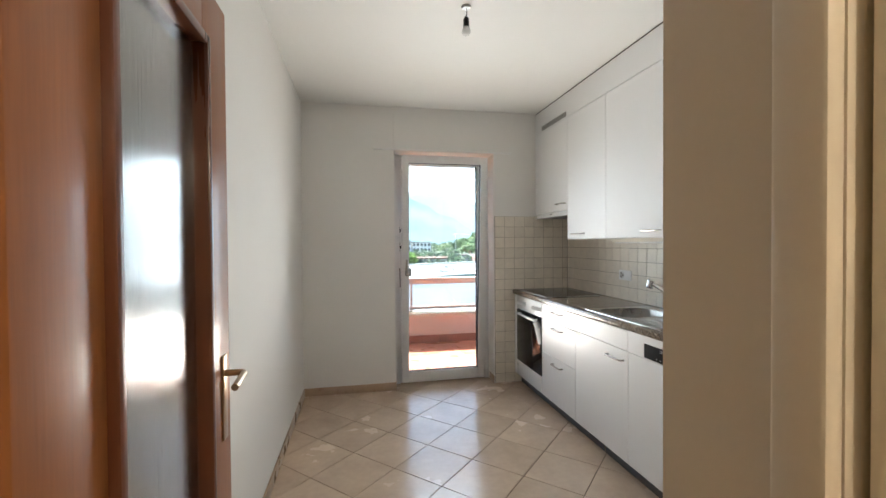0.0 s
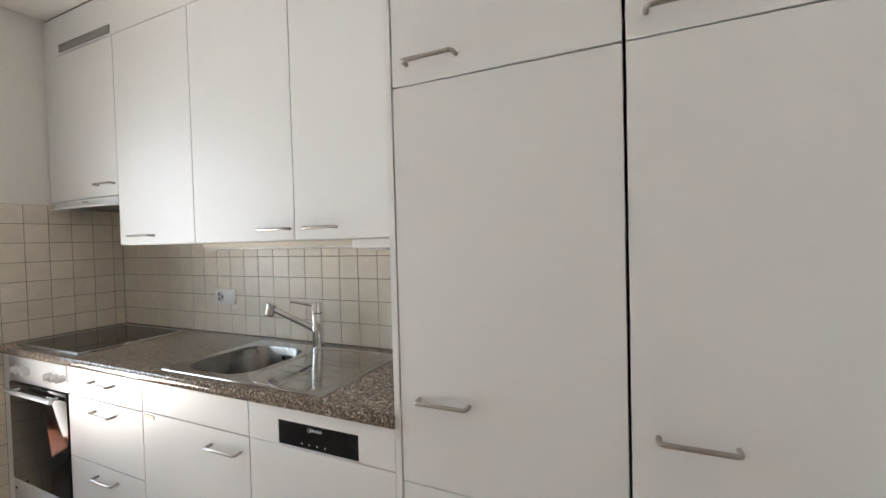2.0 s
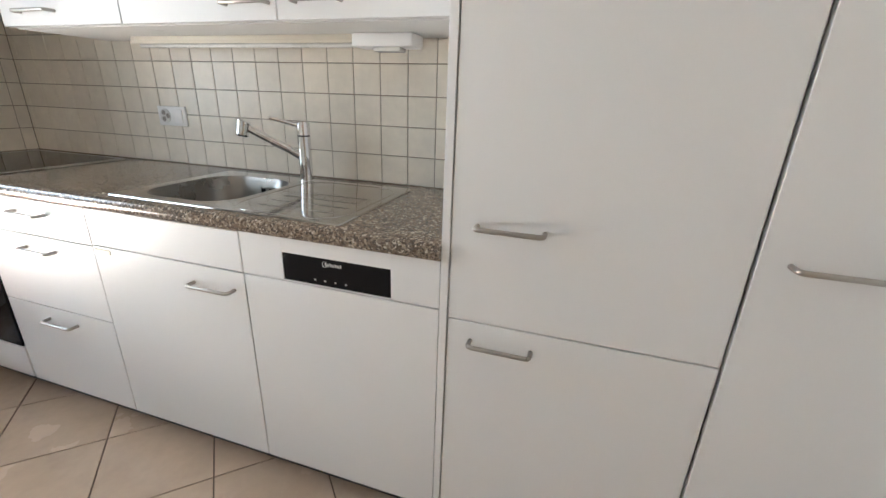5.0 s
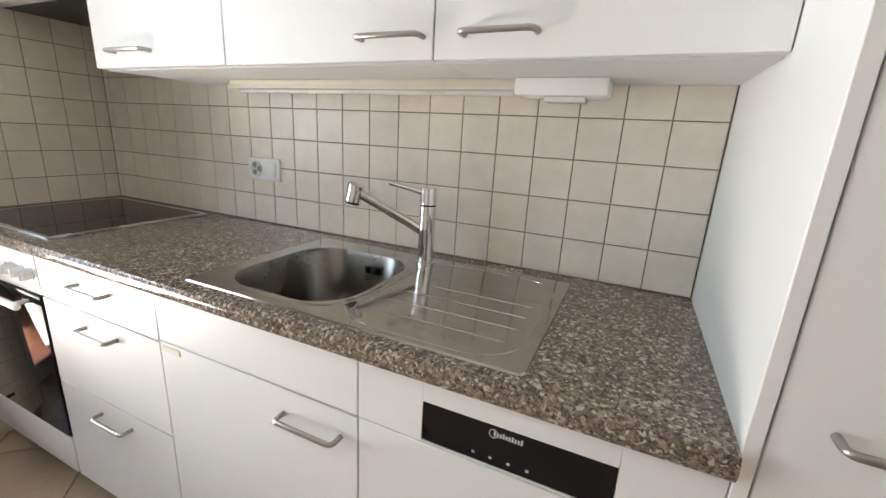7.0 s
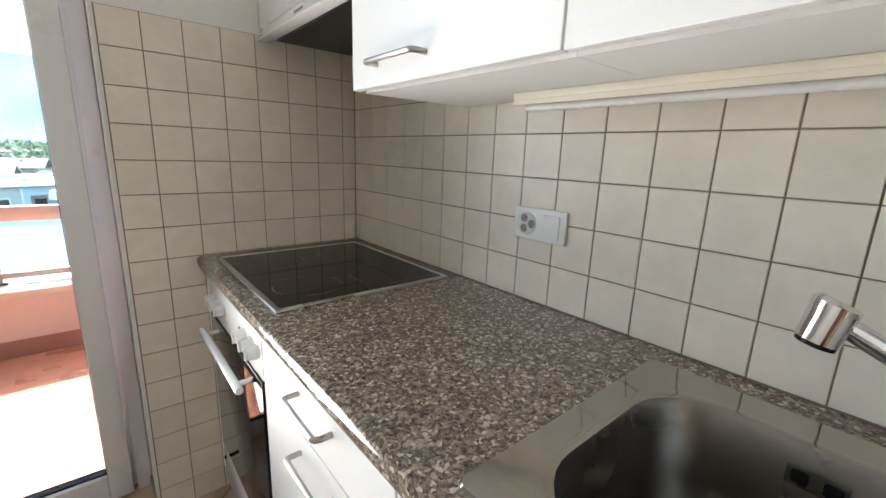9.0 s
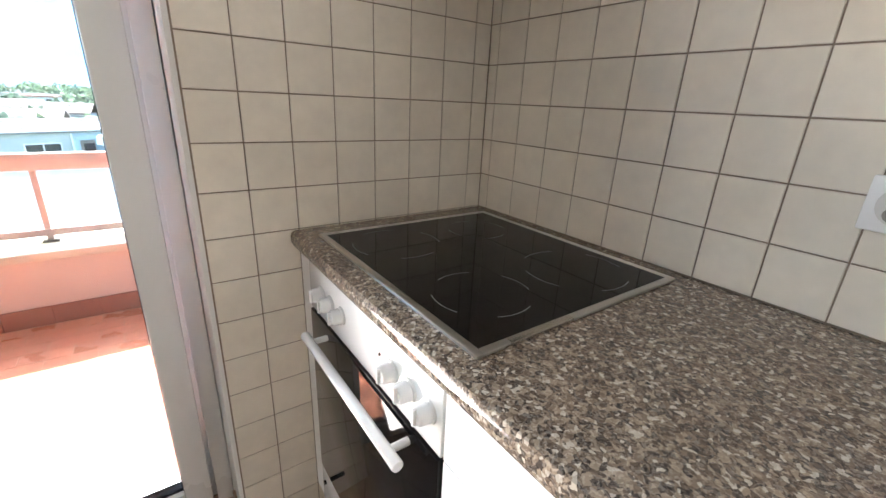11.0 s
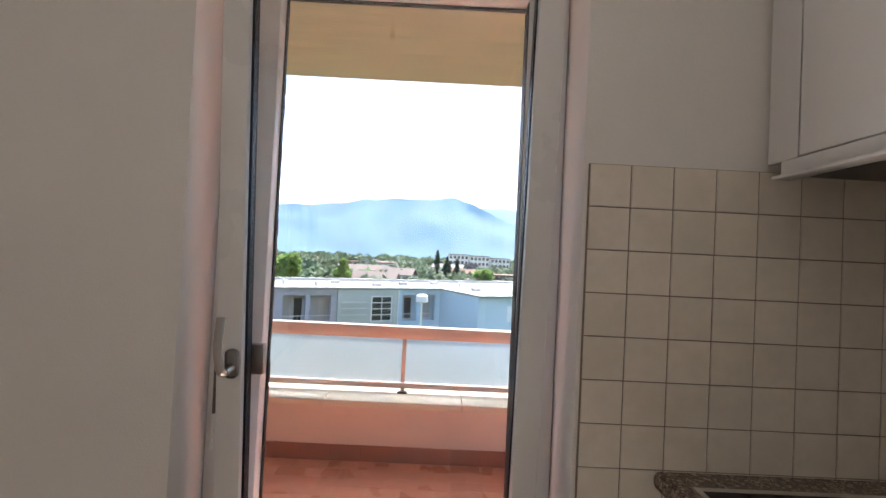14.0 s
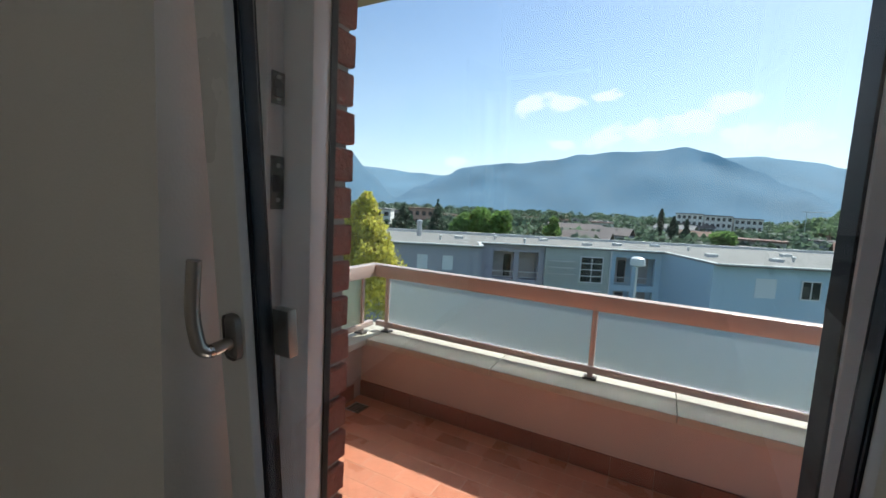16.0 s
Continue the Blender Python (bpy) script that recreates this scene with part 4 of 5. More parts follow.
# coping stones
yc0, yc1 = 7.855, 8.20
cuts = [BX0 + 0.055, 1.372, 2.305, 3.24, 4.17, BX1]
for a, b in zip(cuts, cuts[1:]):
    structure("coping", nbox(a + 0.002, b - 0.002, yc0, yc1, 0.347, 0.390, 0.004), COPING, "pale concrete coping stone on the parapet", "coping")
structure("coping", nbox(BX0 - 0.19, BX0 + 0.053, 6.39, yc1, 0.347, 0.390, 0.004), COPING, "pale concrete coping stone on the end parapet", "coping")

# railing with frosted panes
ry, rx = 8.063, 0.388
rail = thing("railing", "salmon aluminium railing with frosted glass panes", "railing", at=(1.9, ry, 0.39))
bm = nbox(rx - 0.035, BX1, ry - 0.035, ry + 0.035, 0.780, 0.866, 0.005)
put(part("top_rail", bm, RAIL), rail)
bm = nbox(rx - 0.035, rx + 0.035, 6.39, ry - 0.037, 0.780, 0.866, 0.005)
put(part("top_rail", bm, RAIL), rail)
put(part("bottom_rail", nbox(rx + 0.035, BX1, ry - 0.02, ry + 0.02, 0.425, 0.462, 0.003), RAIL), rail)
put(part("bottom_rail", nbox(rx - 0.02, rx + 0.02, 6.39, ry - 0.025, 0.425, 0.462, 0.003), RAIL), rail)
posts = [(0.51, ry), (1.885, ry), (3.26, ry), (4.63, ry), (rx, 7.93), (rx, 6.65)]
for x, y in posts:
    p = put(part("post", nbox(x - 0.014, x + 0.014, y - 0.014, y + 0.014, 0.398, 0.782, 0.002), RAIL), rail)
    put(part("foot", nbox(x - 0.035, x + 0.035, y - 0.03, y + 0.03, 0.391, 0.401, 0.002), mat("foot metal", (0.10, 0.08, 0.07), 0.5, 0.6), None, "dark metal foot plate"), rail)
    for dx in (-0.024, 0.024):
        put(part("bolt", lathe(bmesh.new(), [(0.007, 0), (0.007, 0.006), (0.004, 0.009)], (x + dx, y - 0.016, 0.401), 8), STEEL), rail)
for x0, x1 in ((0.525, 1.87), (1.90, 3.245), (3.275, 4.615), (4.645, BX1)):
    put(part("frosted_pane", nbox(x0, x1, ry - 0.004, ry + 0.004, 0.455, 0.785), FROST, None, "frosted glass pane"), rail)
put(part("frosted_pane", nbox(rx - 0.004, rx + 0.004, 6.665, 7.915, 0.455, 0.785), glass("cream frosted glass", (0.92, 0.88, 0.70), 0.55), None, "frosted glass pane"), rail)

# floor drain
dn = thing("floor_drain", "small square metal grate in the balcony corner", "drain", at=(0.545, 7.72, BZ))
put(part("frame", nbox(0.49, 0.60, 7.665, 7.775, BZ, BZ + 0.004), STEEL), dn)
for k in range(6):
    put(part("slot", nbox(0.50, 0.59, 7.674 + 0.016 * k, 7.683 + 0.016 * k, BZ + 0.004, BZ + 0.005), BLACK), dn)

# ---- outside ----
GZ = -13.0
GRASS = mat("grass and yards", (0.045, 0.075, 0.032), 0.95, vary=0.5, scale=0.03, fine=0.6, bump=0.2)
structure("ground", nbox(-2500, 2500, -400, 4800, GZ - 0.5, GZ), GRASS, "green ground of the valley with yards", "ground")

BLUEG = mat("pale blue render", (0.47, 0.60, 0.70), 0.9, vary=0.06, scale=0.4, fine=20, bump=0.05)
GREYG = mat("grey render", (0.37, 0.37, 0.42), 0.9, vary=0.07, scale=0.4, fine=20, bump=0.05)
GREENG = mat("grey-green render", (0.42, 0.45, 0.42), 0.9, vary=0.06, scale=0.4, fine=20, bump=0.05)
GRAVEL = mat("roof gravel", (0.21, 0.20, 0.18), 0.95, vary=0.18, scale=0.3, fine=6, bump=0.3)
ROOFEDGE = mat("pale roof edge", (0.60, 0.59, 0.56), 0.6, vary=0.05, scale=0.5, fine=8, bump=0.05)
SHUT = mat("closed white shutter", (0.72, 0.74, 0.76), 0.6, vary=0.05, scale=2, fine=30, bump=0.05)
WINDARK = mat("dark window glass", (0.02, 0.025, 0.03), 0.08, vary=0.1, bump=0)
LOGGIA = mat("loggia wall", (0.45, 0.41, 0.39), 0.9, vary=0.05, bump=0.05)
WHITEFR = mat("white metal", (0.70, 0.70, 0.70), 0.4, vary=0.03, bump=0)

# the flat-roofed block across the yard, in its own axes
house = thing("apartment_building", "long flat-roofed apartment block in grey and pale blue render", "building", at=(-18.7, 36.9, GZ))
house.rotation_euler = (0, 0, radians(27))
RZ = -2.4 - GZ


def hpart(name, bm, m, label="", parent=None):
    ob = part(name, bm, m, parent or house, label)
    return ob


blocks = [("wall", -14, 7.4, 0.0, 15.5, GREYG, "grey rendered wing"), ("wall", 7.4, 14.2, 4.6, 15.5, GREYG, "grey rendered middle with loggias"),
          ("wall", 14.2, 20.8, 4.2, 15.5, GREENG, "grey-green rendered stair block"), ("wall", 20.8, 26.0, 4.6, 15.5, BLUEG, "pale blue rendered part"), ("wall", 26.0, 62, -3.6, 15.5, BLUEG, "pale blue rendered wing")]
for n_, u0, u1, v0, v1, m, lab in blocks:
    if v0 == 4.6:
        bm = bmesh.new()
        spans = ((9.0, 11.1), (11.6, 13.6)) if u0 < 10 else ((21.4, 23.1), (23.7, 25.4))
        z = 0.0
        for k in range(3):                      # a storey each: band, then piers beside the loggias
            zf = RZ - 3.45 * (k + 1)
            box(bm, u0, u1, v0, v0 + 0.3, zf + 2.8, zf + 3.45)
            edges = [u0] + [e for s_ in spans for e in s_] + [u1]
            for a, b in zip(edges[::2], edges[1::2]):
                box(bm, a, b, v0, v0 + 0.3, max(zf, 0), zf + 2.8)
        box(bm, u0, u1, v0 + 1.6, v1, 0, RZ)
        hpart(n_, bm, m, lab)
        for k in range(3):
            zf = RZ - 3.45 * (k + 1)
            for i, (a, b) in enumerate(spans):
                bm = nbox(a, b, v0 + 1.55, v0 + 1.6, zf, zf + 2.85)
                lg = hpart("loggia", bm, LOGGIA, "shaded loggia")
                if i == 0:
                    hpart("window", nbox(b - 0.85, b - 0.1, v0 + 1.45, v0 + 1.55, zf + 0.05, zf + 2.35), WINDARK, "dark loggia door")
                else:
                    hpart("shutter", nbox(a + 0.1, b - 0.15, v0 + 1.45, v0 + 1.55, zf + 0.5, zf + 2.5), LOGGIA, "lowered roller shutter")
                bm = nbox(a, b, v0 + 0.05, v0 + 0.1, zf + 0.72, zf + 0.80)
                box(bm, a, b, v0 + 0.05, v0 + 0.1, zf + 0.2, zf + 0.24)
                for q in range(7):
                    uq = a + (b - a) * q / 6
                    box(bm, uq - 0.012, uq + 0.012, v0 + 0.06, v0 + 0.09, zf + 0.2, zf + 0.74)
                hpart("rail", bm, WHITEFR, "white loggia rail")
    else:
        hpart(n_, nbox(u0, u1, v0, v1, 0, RZ), m, lab)
for u0, u1, v0, v1 in ((-14.2, 7.6, -0.25, 15.7), (7.6, 26.0, 4.0, 15.7), (26.0, 62.2, -4.3, 15.7)):
    bm = nbox(u0, u1, v0, v1, RZ, RZ + 0.12)
    roof = hpart("roof", bm, GRAVEL, "flat gravel roof")
    bm = bmesh.new()
    box(bm, u0, u1, v0, v0 + 0.35, RZ + 0.12, RZ + 0.22)
    box(bm, u0, u1, v1 - 0.35, v1, RZ + 0.12, RZ + 0.42)
    hpart("roof_edge", bm, ROOFEDGE, "pale metal roof edge")
bm = bmesh.new()
box(bm, 7.25, 7.6, -0.25, 4.3, RZ + 0.12, RZ + 0.22)
box(bm, 25.8, 26.15, -4.3, 4.3, RZ + 0.12, RZ + 0.22)
hpart("roof_edge", bm, ROOFEDGE, "pale metal roof edge")
for k in range(3):
    zf = RZ - 3.45 * (k + 1)
    for u in (1.6, 3.9):
        s_ = hpart("window", nbox(u, u + 0.95, -0.03, 0.02, zf + 1.3, zf + 2.6), SHUT, "window with lowered white shutter")
    for u, wdt, m in ((29.5, 1.7, SHUT), (37.0, 1.5, SHUT)):
        hpart("window", nbox(u, u + wdt, -3.65, -3.58, zf + 0.95, zf + 2.55), m, "window with lowered white shutter")
    w_ = hpart("window", nbox(33.2, 34.8, -3.68, -3.58, zf + 0.95, zf + 2.55), WHITEFR, "white two-leaf window")
    for a in (33.3, 34.06):
        hpart("pane", nbox(a, a + 0.64, -3.70, -3.675, zf + 1.05, zf + 2.45), WINDARK, "", w_)
    w_ = hpart("window", nbox(17.7, 20.0, 4.12, 4.2, zf + 0.1, zf + 2.75), WHITEFR, "white gridded stair window")
    for r in range(4):
        for c in range(2):
            hpart("pane", nbox(17.8 + 1.1 * c, 18.8 + 1.1 * c, 4.10, 4.125, zf + 0.2 + 0.64 * r, zf + 0.74 + 0.64 * r), WINDARK, "", w_)
    for r in range(5):
        hpart("slat", nbox(14.6, 16.9, 4.08, 4.2, zf + 0.5 + 0.36 * r, zf + 0.62 + 0.36 * r), GREENG)
hpart("downpipe", tube(bmesh.new(), [(20.9, 4.5, 0), (20.9, 4.5, RZ - 0.1)], 0.06, 8), WHITEFR)
bm = lathe(bmesh.new(), [(0.28, 0), (0.28, 1.5), (0.34, 1.52), (0.34, 1.7), (0.1, 1.8)], (1.0, 9.0, RZ + 0.12), 12)
hpart("chimney", bm, mat("chimney metal", (0.45, 0.46, 0.48), 0.4, 0.5), "grey metal chimney")
for k in range(3):                              # louvres beside the stair windows, downpipe at the corner
    for q in range(3):
        z = RZ - 3.45 * (k + 1) + 0.8 + 0.65 * q
        hpart("louvre", nbox(14.6, 17.2, 4.08, 4.2, z, z + 0.1), ROOFEDGE)
hpart("downpipe", tube(bmesh.new(), [(20.7, 4.1, 0), (20.7, 4.1, RZ)], 0.06, 8), WHITEFR, "white downpipe")
for u, v in ((3.5, 5.5), (5.0, 8.0), (9.5, 9.0), (12.5, 7.0), (15.0, 11.0), (19.0, 7.5), (23.0, 9.5), (29.0, 2.0), (30.5, 8.0), (34.0, 0.5), (36.5, 1.5), (40.0, 7.0), (28.0, 11.0)):
    bm = lathe(bmesh.new(), [(0.12, 0), (0.12, 0.3), (0.2, 0.34), (0.2, 0.45), (0.05, 0.5)], (u, v, RZ + 0.12), 10) if int(u * 2) % 2 else nbox(u, u + 0.9, v, v + 0.7, RZ + 0.12, RZ + 0.4)
    hpart("roof_vent", bm, ROOFEDGE)

# street lamp head seen over the rail
sl = thing("street_lamp", "white street lamp with a cap-shaped head", "street lamp", at=(1.40, 24.0, GZ))
put(part("pole", tube(bmesh.new(), [(1.40, 24.0, GZ), (1.40, 24.0, -0.72)], 0.045, 10), WHITEFR), sl)
put(part("head", lathe(bmesh.new(), [(0.10, -0.76), (0.30, -0.70), (0.26, -0.44), (0.18, -0.38), (0.05, -0.36)], (1.40, 24.0, 0), 16), WHITEFR), sl)


def leaf_mat(name, color):
    m = mat(name, color, 0.7, vary=0.35, scale=0.6, fine=4.0, bump=0)
    n, l = m.node_tree.nodes, m.node_tree.links
    geo, mr, mul = n.new("ShaderNodeNewGeometry"), n.new("ShaderNodeMapRange"), n.new("ShaderNodeVectorMath")
    mr.inputs["To Min"].default_value, mr.inputs["To Max"].default_value = 0.55, 1.5
    mul.operation = "SCALE"
    b = n["Principled BSDF"]
    src = b.inputs["Base Color"].links[0].from_socket
    l.new(geo.outputs["Random Per Island"], mr.inputs["Value"])
    l.new(src, mul.inputs[0])
    l.new(mr.outputs["Result"], mul.inputs["Scale"])
    l.new(mul.outputs["Vector"], b.inputs["Base Color"])
    tr, mix = n.new("ShaderNodeBsdfTranslucent"), n.new("ShaderNodeMixShader")
    mix.inputs["Fac"].default_value = 0.45
    l.new(mul.outputs["Vector"], tr.inputs["Color"])
    l.new(b.outputs["BSDF"], mix.inputs[1])
    l.new(tr.outputs["BSDF"], mix.inputs[2])
    l.new(mix.outputs["Shader"], n["Material Output"].inputs["Surface"])
    return m


LEAF_Y = leaf_mat("yellow-green leaves", (0.58, 0.53, 0.09))
LEAF_G = leaf_mat("green leaves", (0.19, 0.30, 0.08))
LEAF_D = leaf_mat("dark needles", (0.045, 0.085, 0.05))
# distant greens: air haze put into the leaf colours, paler and duller
LEAF_H = leaf_mat("pale hazy leaves", (0.17, 0.24, 0.12))
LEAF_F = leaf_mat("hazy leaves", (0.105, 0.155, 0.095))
BARK = mat("bark", (0.12, 0.09, 0.06), 0.95, vary=0.3, scale=2, fine=15, bump=0.4)


def crown_mesh(name, h0, h1, r, n, leaf, kind, seed, material):
    """Many small leaf clumps spread over uneven lobes (broad) or drooping tiers (conifer)."""
    rnd = random.Random(seed)
    verts, faces = [], []
    lobes = []
    if kind == "broad":
        for _ in range(12):
            a, q = rnd.uniform(0, 6.283), rnd.uniform(0.15, 0.7)
            hh = rnd.uniform(0.18, 0.85)
            lobes.append((r * q * math.cos(a) * (1.15 - 0.6 * hh), r * q * math.sin(a) * (1.15 - 0.6 * hh), h0 + (h1 - h0) * hh, r * rnd.uniform(0.32, 0.55)))
    if kind == "flame":                          # upswept plumes, widest low down
        for k in range(46):
            t, a = (k + 0.5) / 46, rnd.uniform(0, 6.283)
            q = r * (1 - t) ** 0.6 * rnd.uniform(0.3, 0.85)
            lobes.append((q * math.cos(a), q * math.sin(a), h0 + (h1 - h0) * (0.05 + 0.88 * t), r * (0.34 - 0.22 * t) * rnd.uniform(0.7, 1.15)))
    for _ in range(n):
        if kind == "broad":
            cx, cy, cz, cr = rnd.choice(lobes)
            d = Vector((rnd.gauss(0, 1), rnd.gauss(0, 1), rnd.gauss(0, 1))).normalized() * cr * rnd.uniform(0.55, 1.08)
            p = Vector((cx, cy, cz)) + d
        elif kind == "flame":
            cx, cy, cz, cr = rnd.choice(lobes)
            d = Vector((rnd.gauss(0, 1), rnd.gauss(0, 1), rnd.gauss(0, 1))).normalized() * cr * rnd.uniform(0.5, 1.1)
            p = Vector((cx, cy, cz)) + Vector((d.x, d.y, d.z * 1.8))
        elif kind == "tall":
            t = rnd.random() ** 0.8
            rr = r * (1 - t) ** 0.6 * (0.75 + 0.4 * math.sin(9 * t + seed)) * rnd.uniform(0.4, 1.1)
            a = rnd.uniform(0, 6.283)
            p = Vector((rr * math.cos(a), rr * math.sin(a), h0 + (h1 - h0) * t))
        else:
            t = 1 - math.sqrt(rnd.random())
            tier = 0.72 + 0.28 * abs(math.sin(t * 40))
            rr = r * (1 - t) * tier * rnd.uniform(0.5, 1.1)
            a = rnd.uniform(0, 6.283)
            p = Vector((rr * math.cos(a), rr * math.sin(a), h0 + (h1 - h0) * t - 0.25 * rr))
        u = Vector((rnd.gauss(0, 1), rnd.gauss(0, 1), rnd.gauss(0, 1))).normalized()
        v = u.cross(Vector((rnd.gauss(0, 1), rnd.gauss(0, 1), rnd.gauss(0, 1)))).normalized()
        s = leaf * rnd.uniform(0.6, 1.4)
        k = len(verts)
        verts += [p - u * s, p + v * s * 0.6, p + u * s, p - v * s * 0.6]
        faces.append((k, k + 1, k + 2, k + 3))
    me = bpy.data.meshes.new(name)
    me.from_pydata([tuple(v) for v in verts], [], faces)
    me.materials.append(material)
    return me


def trunk_bm(h, r, seed, top, limbs=5):
    rnd = random.Random(seed)
    bm = tube(bmesh.new(), [(0, 0, 0), (0.03 * h * rnd.uniform(-1, 1), 0, h * 0.5), (0, 0.02 * h * rnd.uniform(-1, 1), h)], r, 8, True, [r, r * 0.75, r * 0.3])
    for k in range(limbs):
        a, z = rnd.uniform(0, 6.283), h * rnd.uniform(0.45, 0.85)
        tube(bm, [(0, 0, z), (0.5 * top * math.cos(a), 0.5 * top * math.sin(a), z + 0.12 * h), (0.9 * top * math.cos(a), 0.9 * top * math.sin(a), z + 0.3 * h)], r * 0.3, 6, True, [r * 0.35, r * 0.22, r * 0.08])
    return bm


def tree(x, y, top, r, kind, material, label, n=1400, leaf=0.22, seed=1, crown=0.6, z0=GZ):
    h = top - z0
    t = thing("tree", label, "tree", at=(x, y, z0))
    part("trunk", trunk_bm(h * (0.9 if kind != "broad" else 0.7), 0.02 * h if kind in ("broad", "flame") else 0.012 * h, seed, r * 0.8, 5 if kind == "broad" else 0), BARK, t)
    c = new("crown", crown_mesh("crown", h * (1 - crown), h, r, n, leaf, kind, seed, material))
    c.parent = t
    return t


tree(-11.5, 22.9, 1.7, 2.75, "flame", LEAF_Y, "full yellow-green leafy tree with upswept plumes", 22000, 0.105, 3, 0.42)
tree(-39, 68, 1.5, 8.0, "conifer", LEAF_D, "dark green conifer behind the flat roof", 6000, 0.34, 4, 0.8)
tree(-35.4, 74, 2.3, 5.0, "conifer", LEAF_D, "dark slim conifer behind the flat roof", 5000, 0.30, 5, 0.85)
for i, (x, y, top, r) in enumerate(((-32.0, 78.2, 0.4, 2.9), (-29.0, 79.6, 0.9, 3.4), (-25.6, 80.9, 0.8, 3.2), (-34.5, 82, -0.2, 3.0))):
    tree(x, y, top, r, "broad", LEAF_G, "round-crowned leafy green tree behind the roofs", 4600, 0.32, 20 + i, 0.6)
tree(-23, 113, 0.2, 2.6, "broad", LEAF_G, "round leafy green tree among the roofs", 2600, 0.4, 31, 0.6)
tree(1.4, 155, 3.4, 1.7, "tall", LEAF_D, "dark slender poplar among the roofs", 1800, 0.5, 32, 0.8)
tree(5.0, 156, 1.2, 2.4, "tall", LEAF_D, "dark slender poplar among the roofs", 1800, 0.5, 33, 0.8)
tree(8.6, 154, 0.6, 2.4, "tall", LEAF_D, "dark slender poplar among the roofs", 1800, 0.5, 35, 0.8)
tree(14.5, 118, -1.6, 3.6, "broad", LEAF_G, "round leafy green tree among the roofs", 3200, 0.42, 34, 0.6)


def woods(name, label, area, count, seed, top, material):
    """Far tree tops as one sheet of leaf clumps."""
    rnd = random.Random(seed)
    verts, faces = [], []
    for _ in range(count):
        x, y = area(rnd)
        hh = top(x, y, rnd)
        rr = rnd.uniform(2.2, 4.2)
        for _ in range(70):
            d = Vector((rnd.gauss(0, 1), rnd.gauss(0, 1), rnd.gauss(0, 1))).normalized()
            p = Vector((x, y, hh - rr)) + Vector((d.x * rr, d.y * rr, d.z * rr * 1.1))
            u = Vector((rnd.gauss(0, 1), rnd.gauss(0, 1), rnd.gauss(0, 1))).normalized()
            v = u.cross(d).normalized()
            s = rr * 0.33
            k = len(verts)
            verts += [tuple(p - u * s), tuple(p + v * s * 0.7), tuple(p + u * s), tuple(p - v * s * 0.7)]
            faces.append((k, k + 1, k + 2, k + 3))
    me = bpy.data.meshes.new(name)
    me.from_pydata(verts, [], faces)
    me.materials.append(material)
    return tagged(new(name, me), label, "woods", kind="stuff")


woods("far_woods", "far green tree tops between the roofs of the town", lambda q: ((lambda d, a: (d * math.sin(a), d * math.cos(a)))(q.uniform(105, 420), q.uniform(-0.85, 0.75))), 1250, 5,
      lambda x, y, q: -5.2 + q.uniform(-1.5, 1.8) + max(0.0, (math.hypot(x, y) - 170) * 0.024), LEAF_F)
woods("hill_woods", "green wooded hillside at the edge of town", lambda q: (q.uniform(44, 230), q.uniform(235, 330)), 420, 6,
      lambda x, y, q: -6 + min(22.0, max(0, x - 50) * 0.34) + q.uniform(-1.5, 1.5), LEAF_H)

# far houses
HC = [mat("far render %d" % i, c, 0.9, vary=0.05, scale=0.2, fine=5, bump=0) for i, c in enumerate(((0.78, 0.76, 0.72), (0.48, 0.30, 0.24), (0.55, 0.52, 0.46), (0.40, 0.40, 0.42)))]
HR = [mat("far roof %d" % i, c, 0.9, vary=0.1, scale=0.3, fine=6, bump=0) for i, c in enumerate(((0.20, 0.11, 0.08), (0.24, 0.23, 0.22), (0.16, 0.13, 0.12)))]


def far_house(x, y, w, d, top, turn, wall, roof, storeys, pitched, label, cols=6):
    h = thing("house", label, "house", "houses of the town", at=(x, y, GZ))
    h.rotation_euler = (0, 0, radians(turn))
    ht = top - GZ
    part("wall", nbox(-w / 2, w / 2, -d / 2, d / 2, 0, ht), wall, h)
    bm = bmesh.new()
    if pitched:
        for sgn in (-1, 1):
            vs = [bm.verts.new(p) for p in ((-w / 2 - 0.5, sgn * (d / 2 + 0.5), ht - 0.1), (w / 2 + 0.5, sgn * (d / 2 + 0.5), ht - 0.1), (w / 2 + 0.5, 0, ht + d * 0.22), (-w / 2 - 0.5, 0, ht + d * 0.22))]
            lo = [bm.verts.new(v.co + Vector((0, 0, 0.3))) for v in vs]
            bm.faces.new(vs), bm.faces.new(lo)
            ring_faces(bm, vs, lo)
    else:
        box(bm, -w / 2 - 0.4, w / 2 + 0.4, -d / 2 - 0.4, d / 2 + 0.4, ht, ht + 0.5)
    part("roof", bm, roof, h)
    for s in range(storeys):
        z = ht - 2.9 * (s + 1) + 0.8
        for c in range(cols):
            u = -w / 2 + w * (c + 0.5) / cols
            part("window", nbox(u - 0.28 * w / cols, u + 0.28 * w / cols, -d / 2 - 0.06, -d / 2 + 0.02, z, z + 1.5), WINDARK, h)
    return h


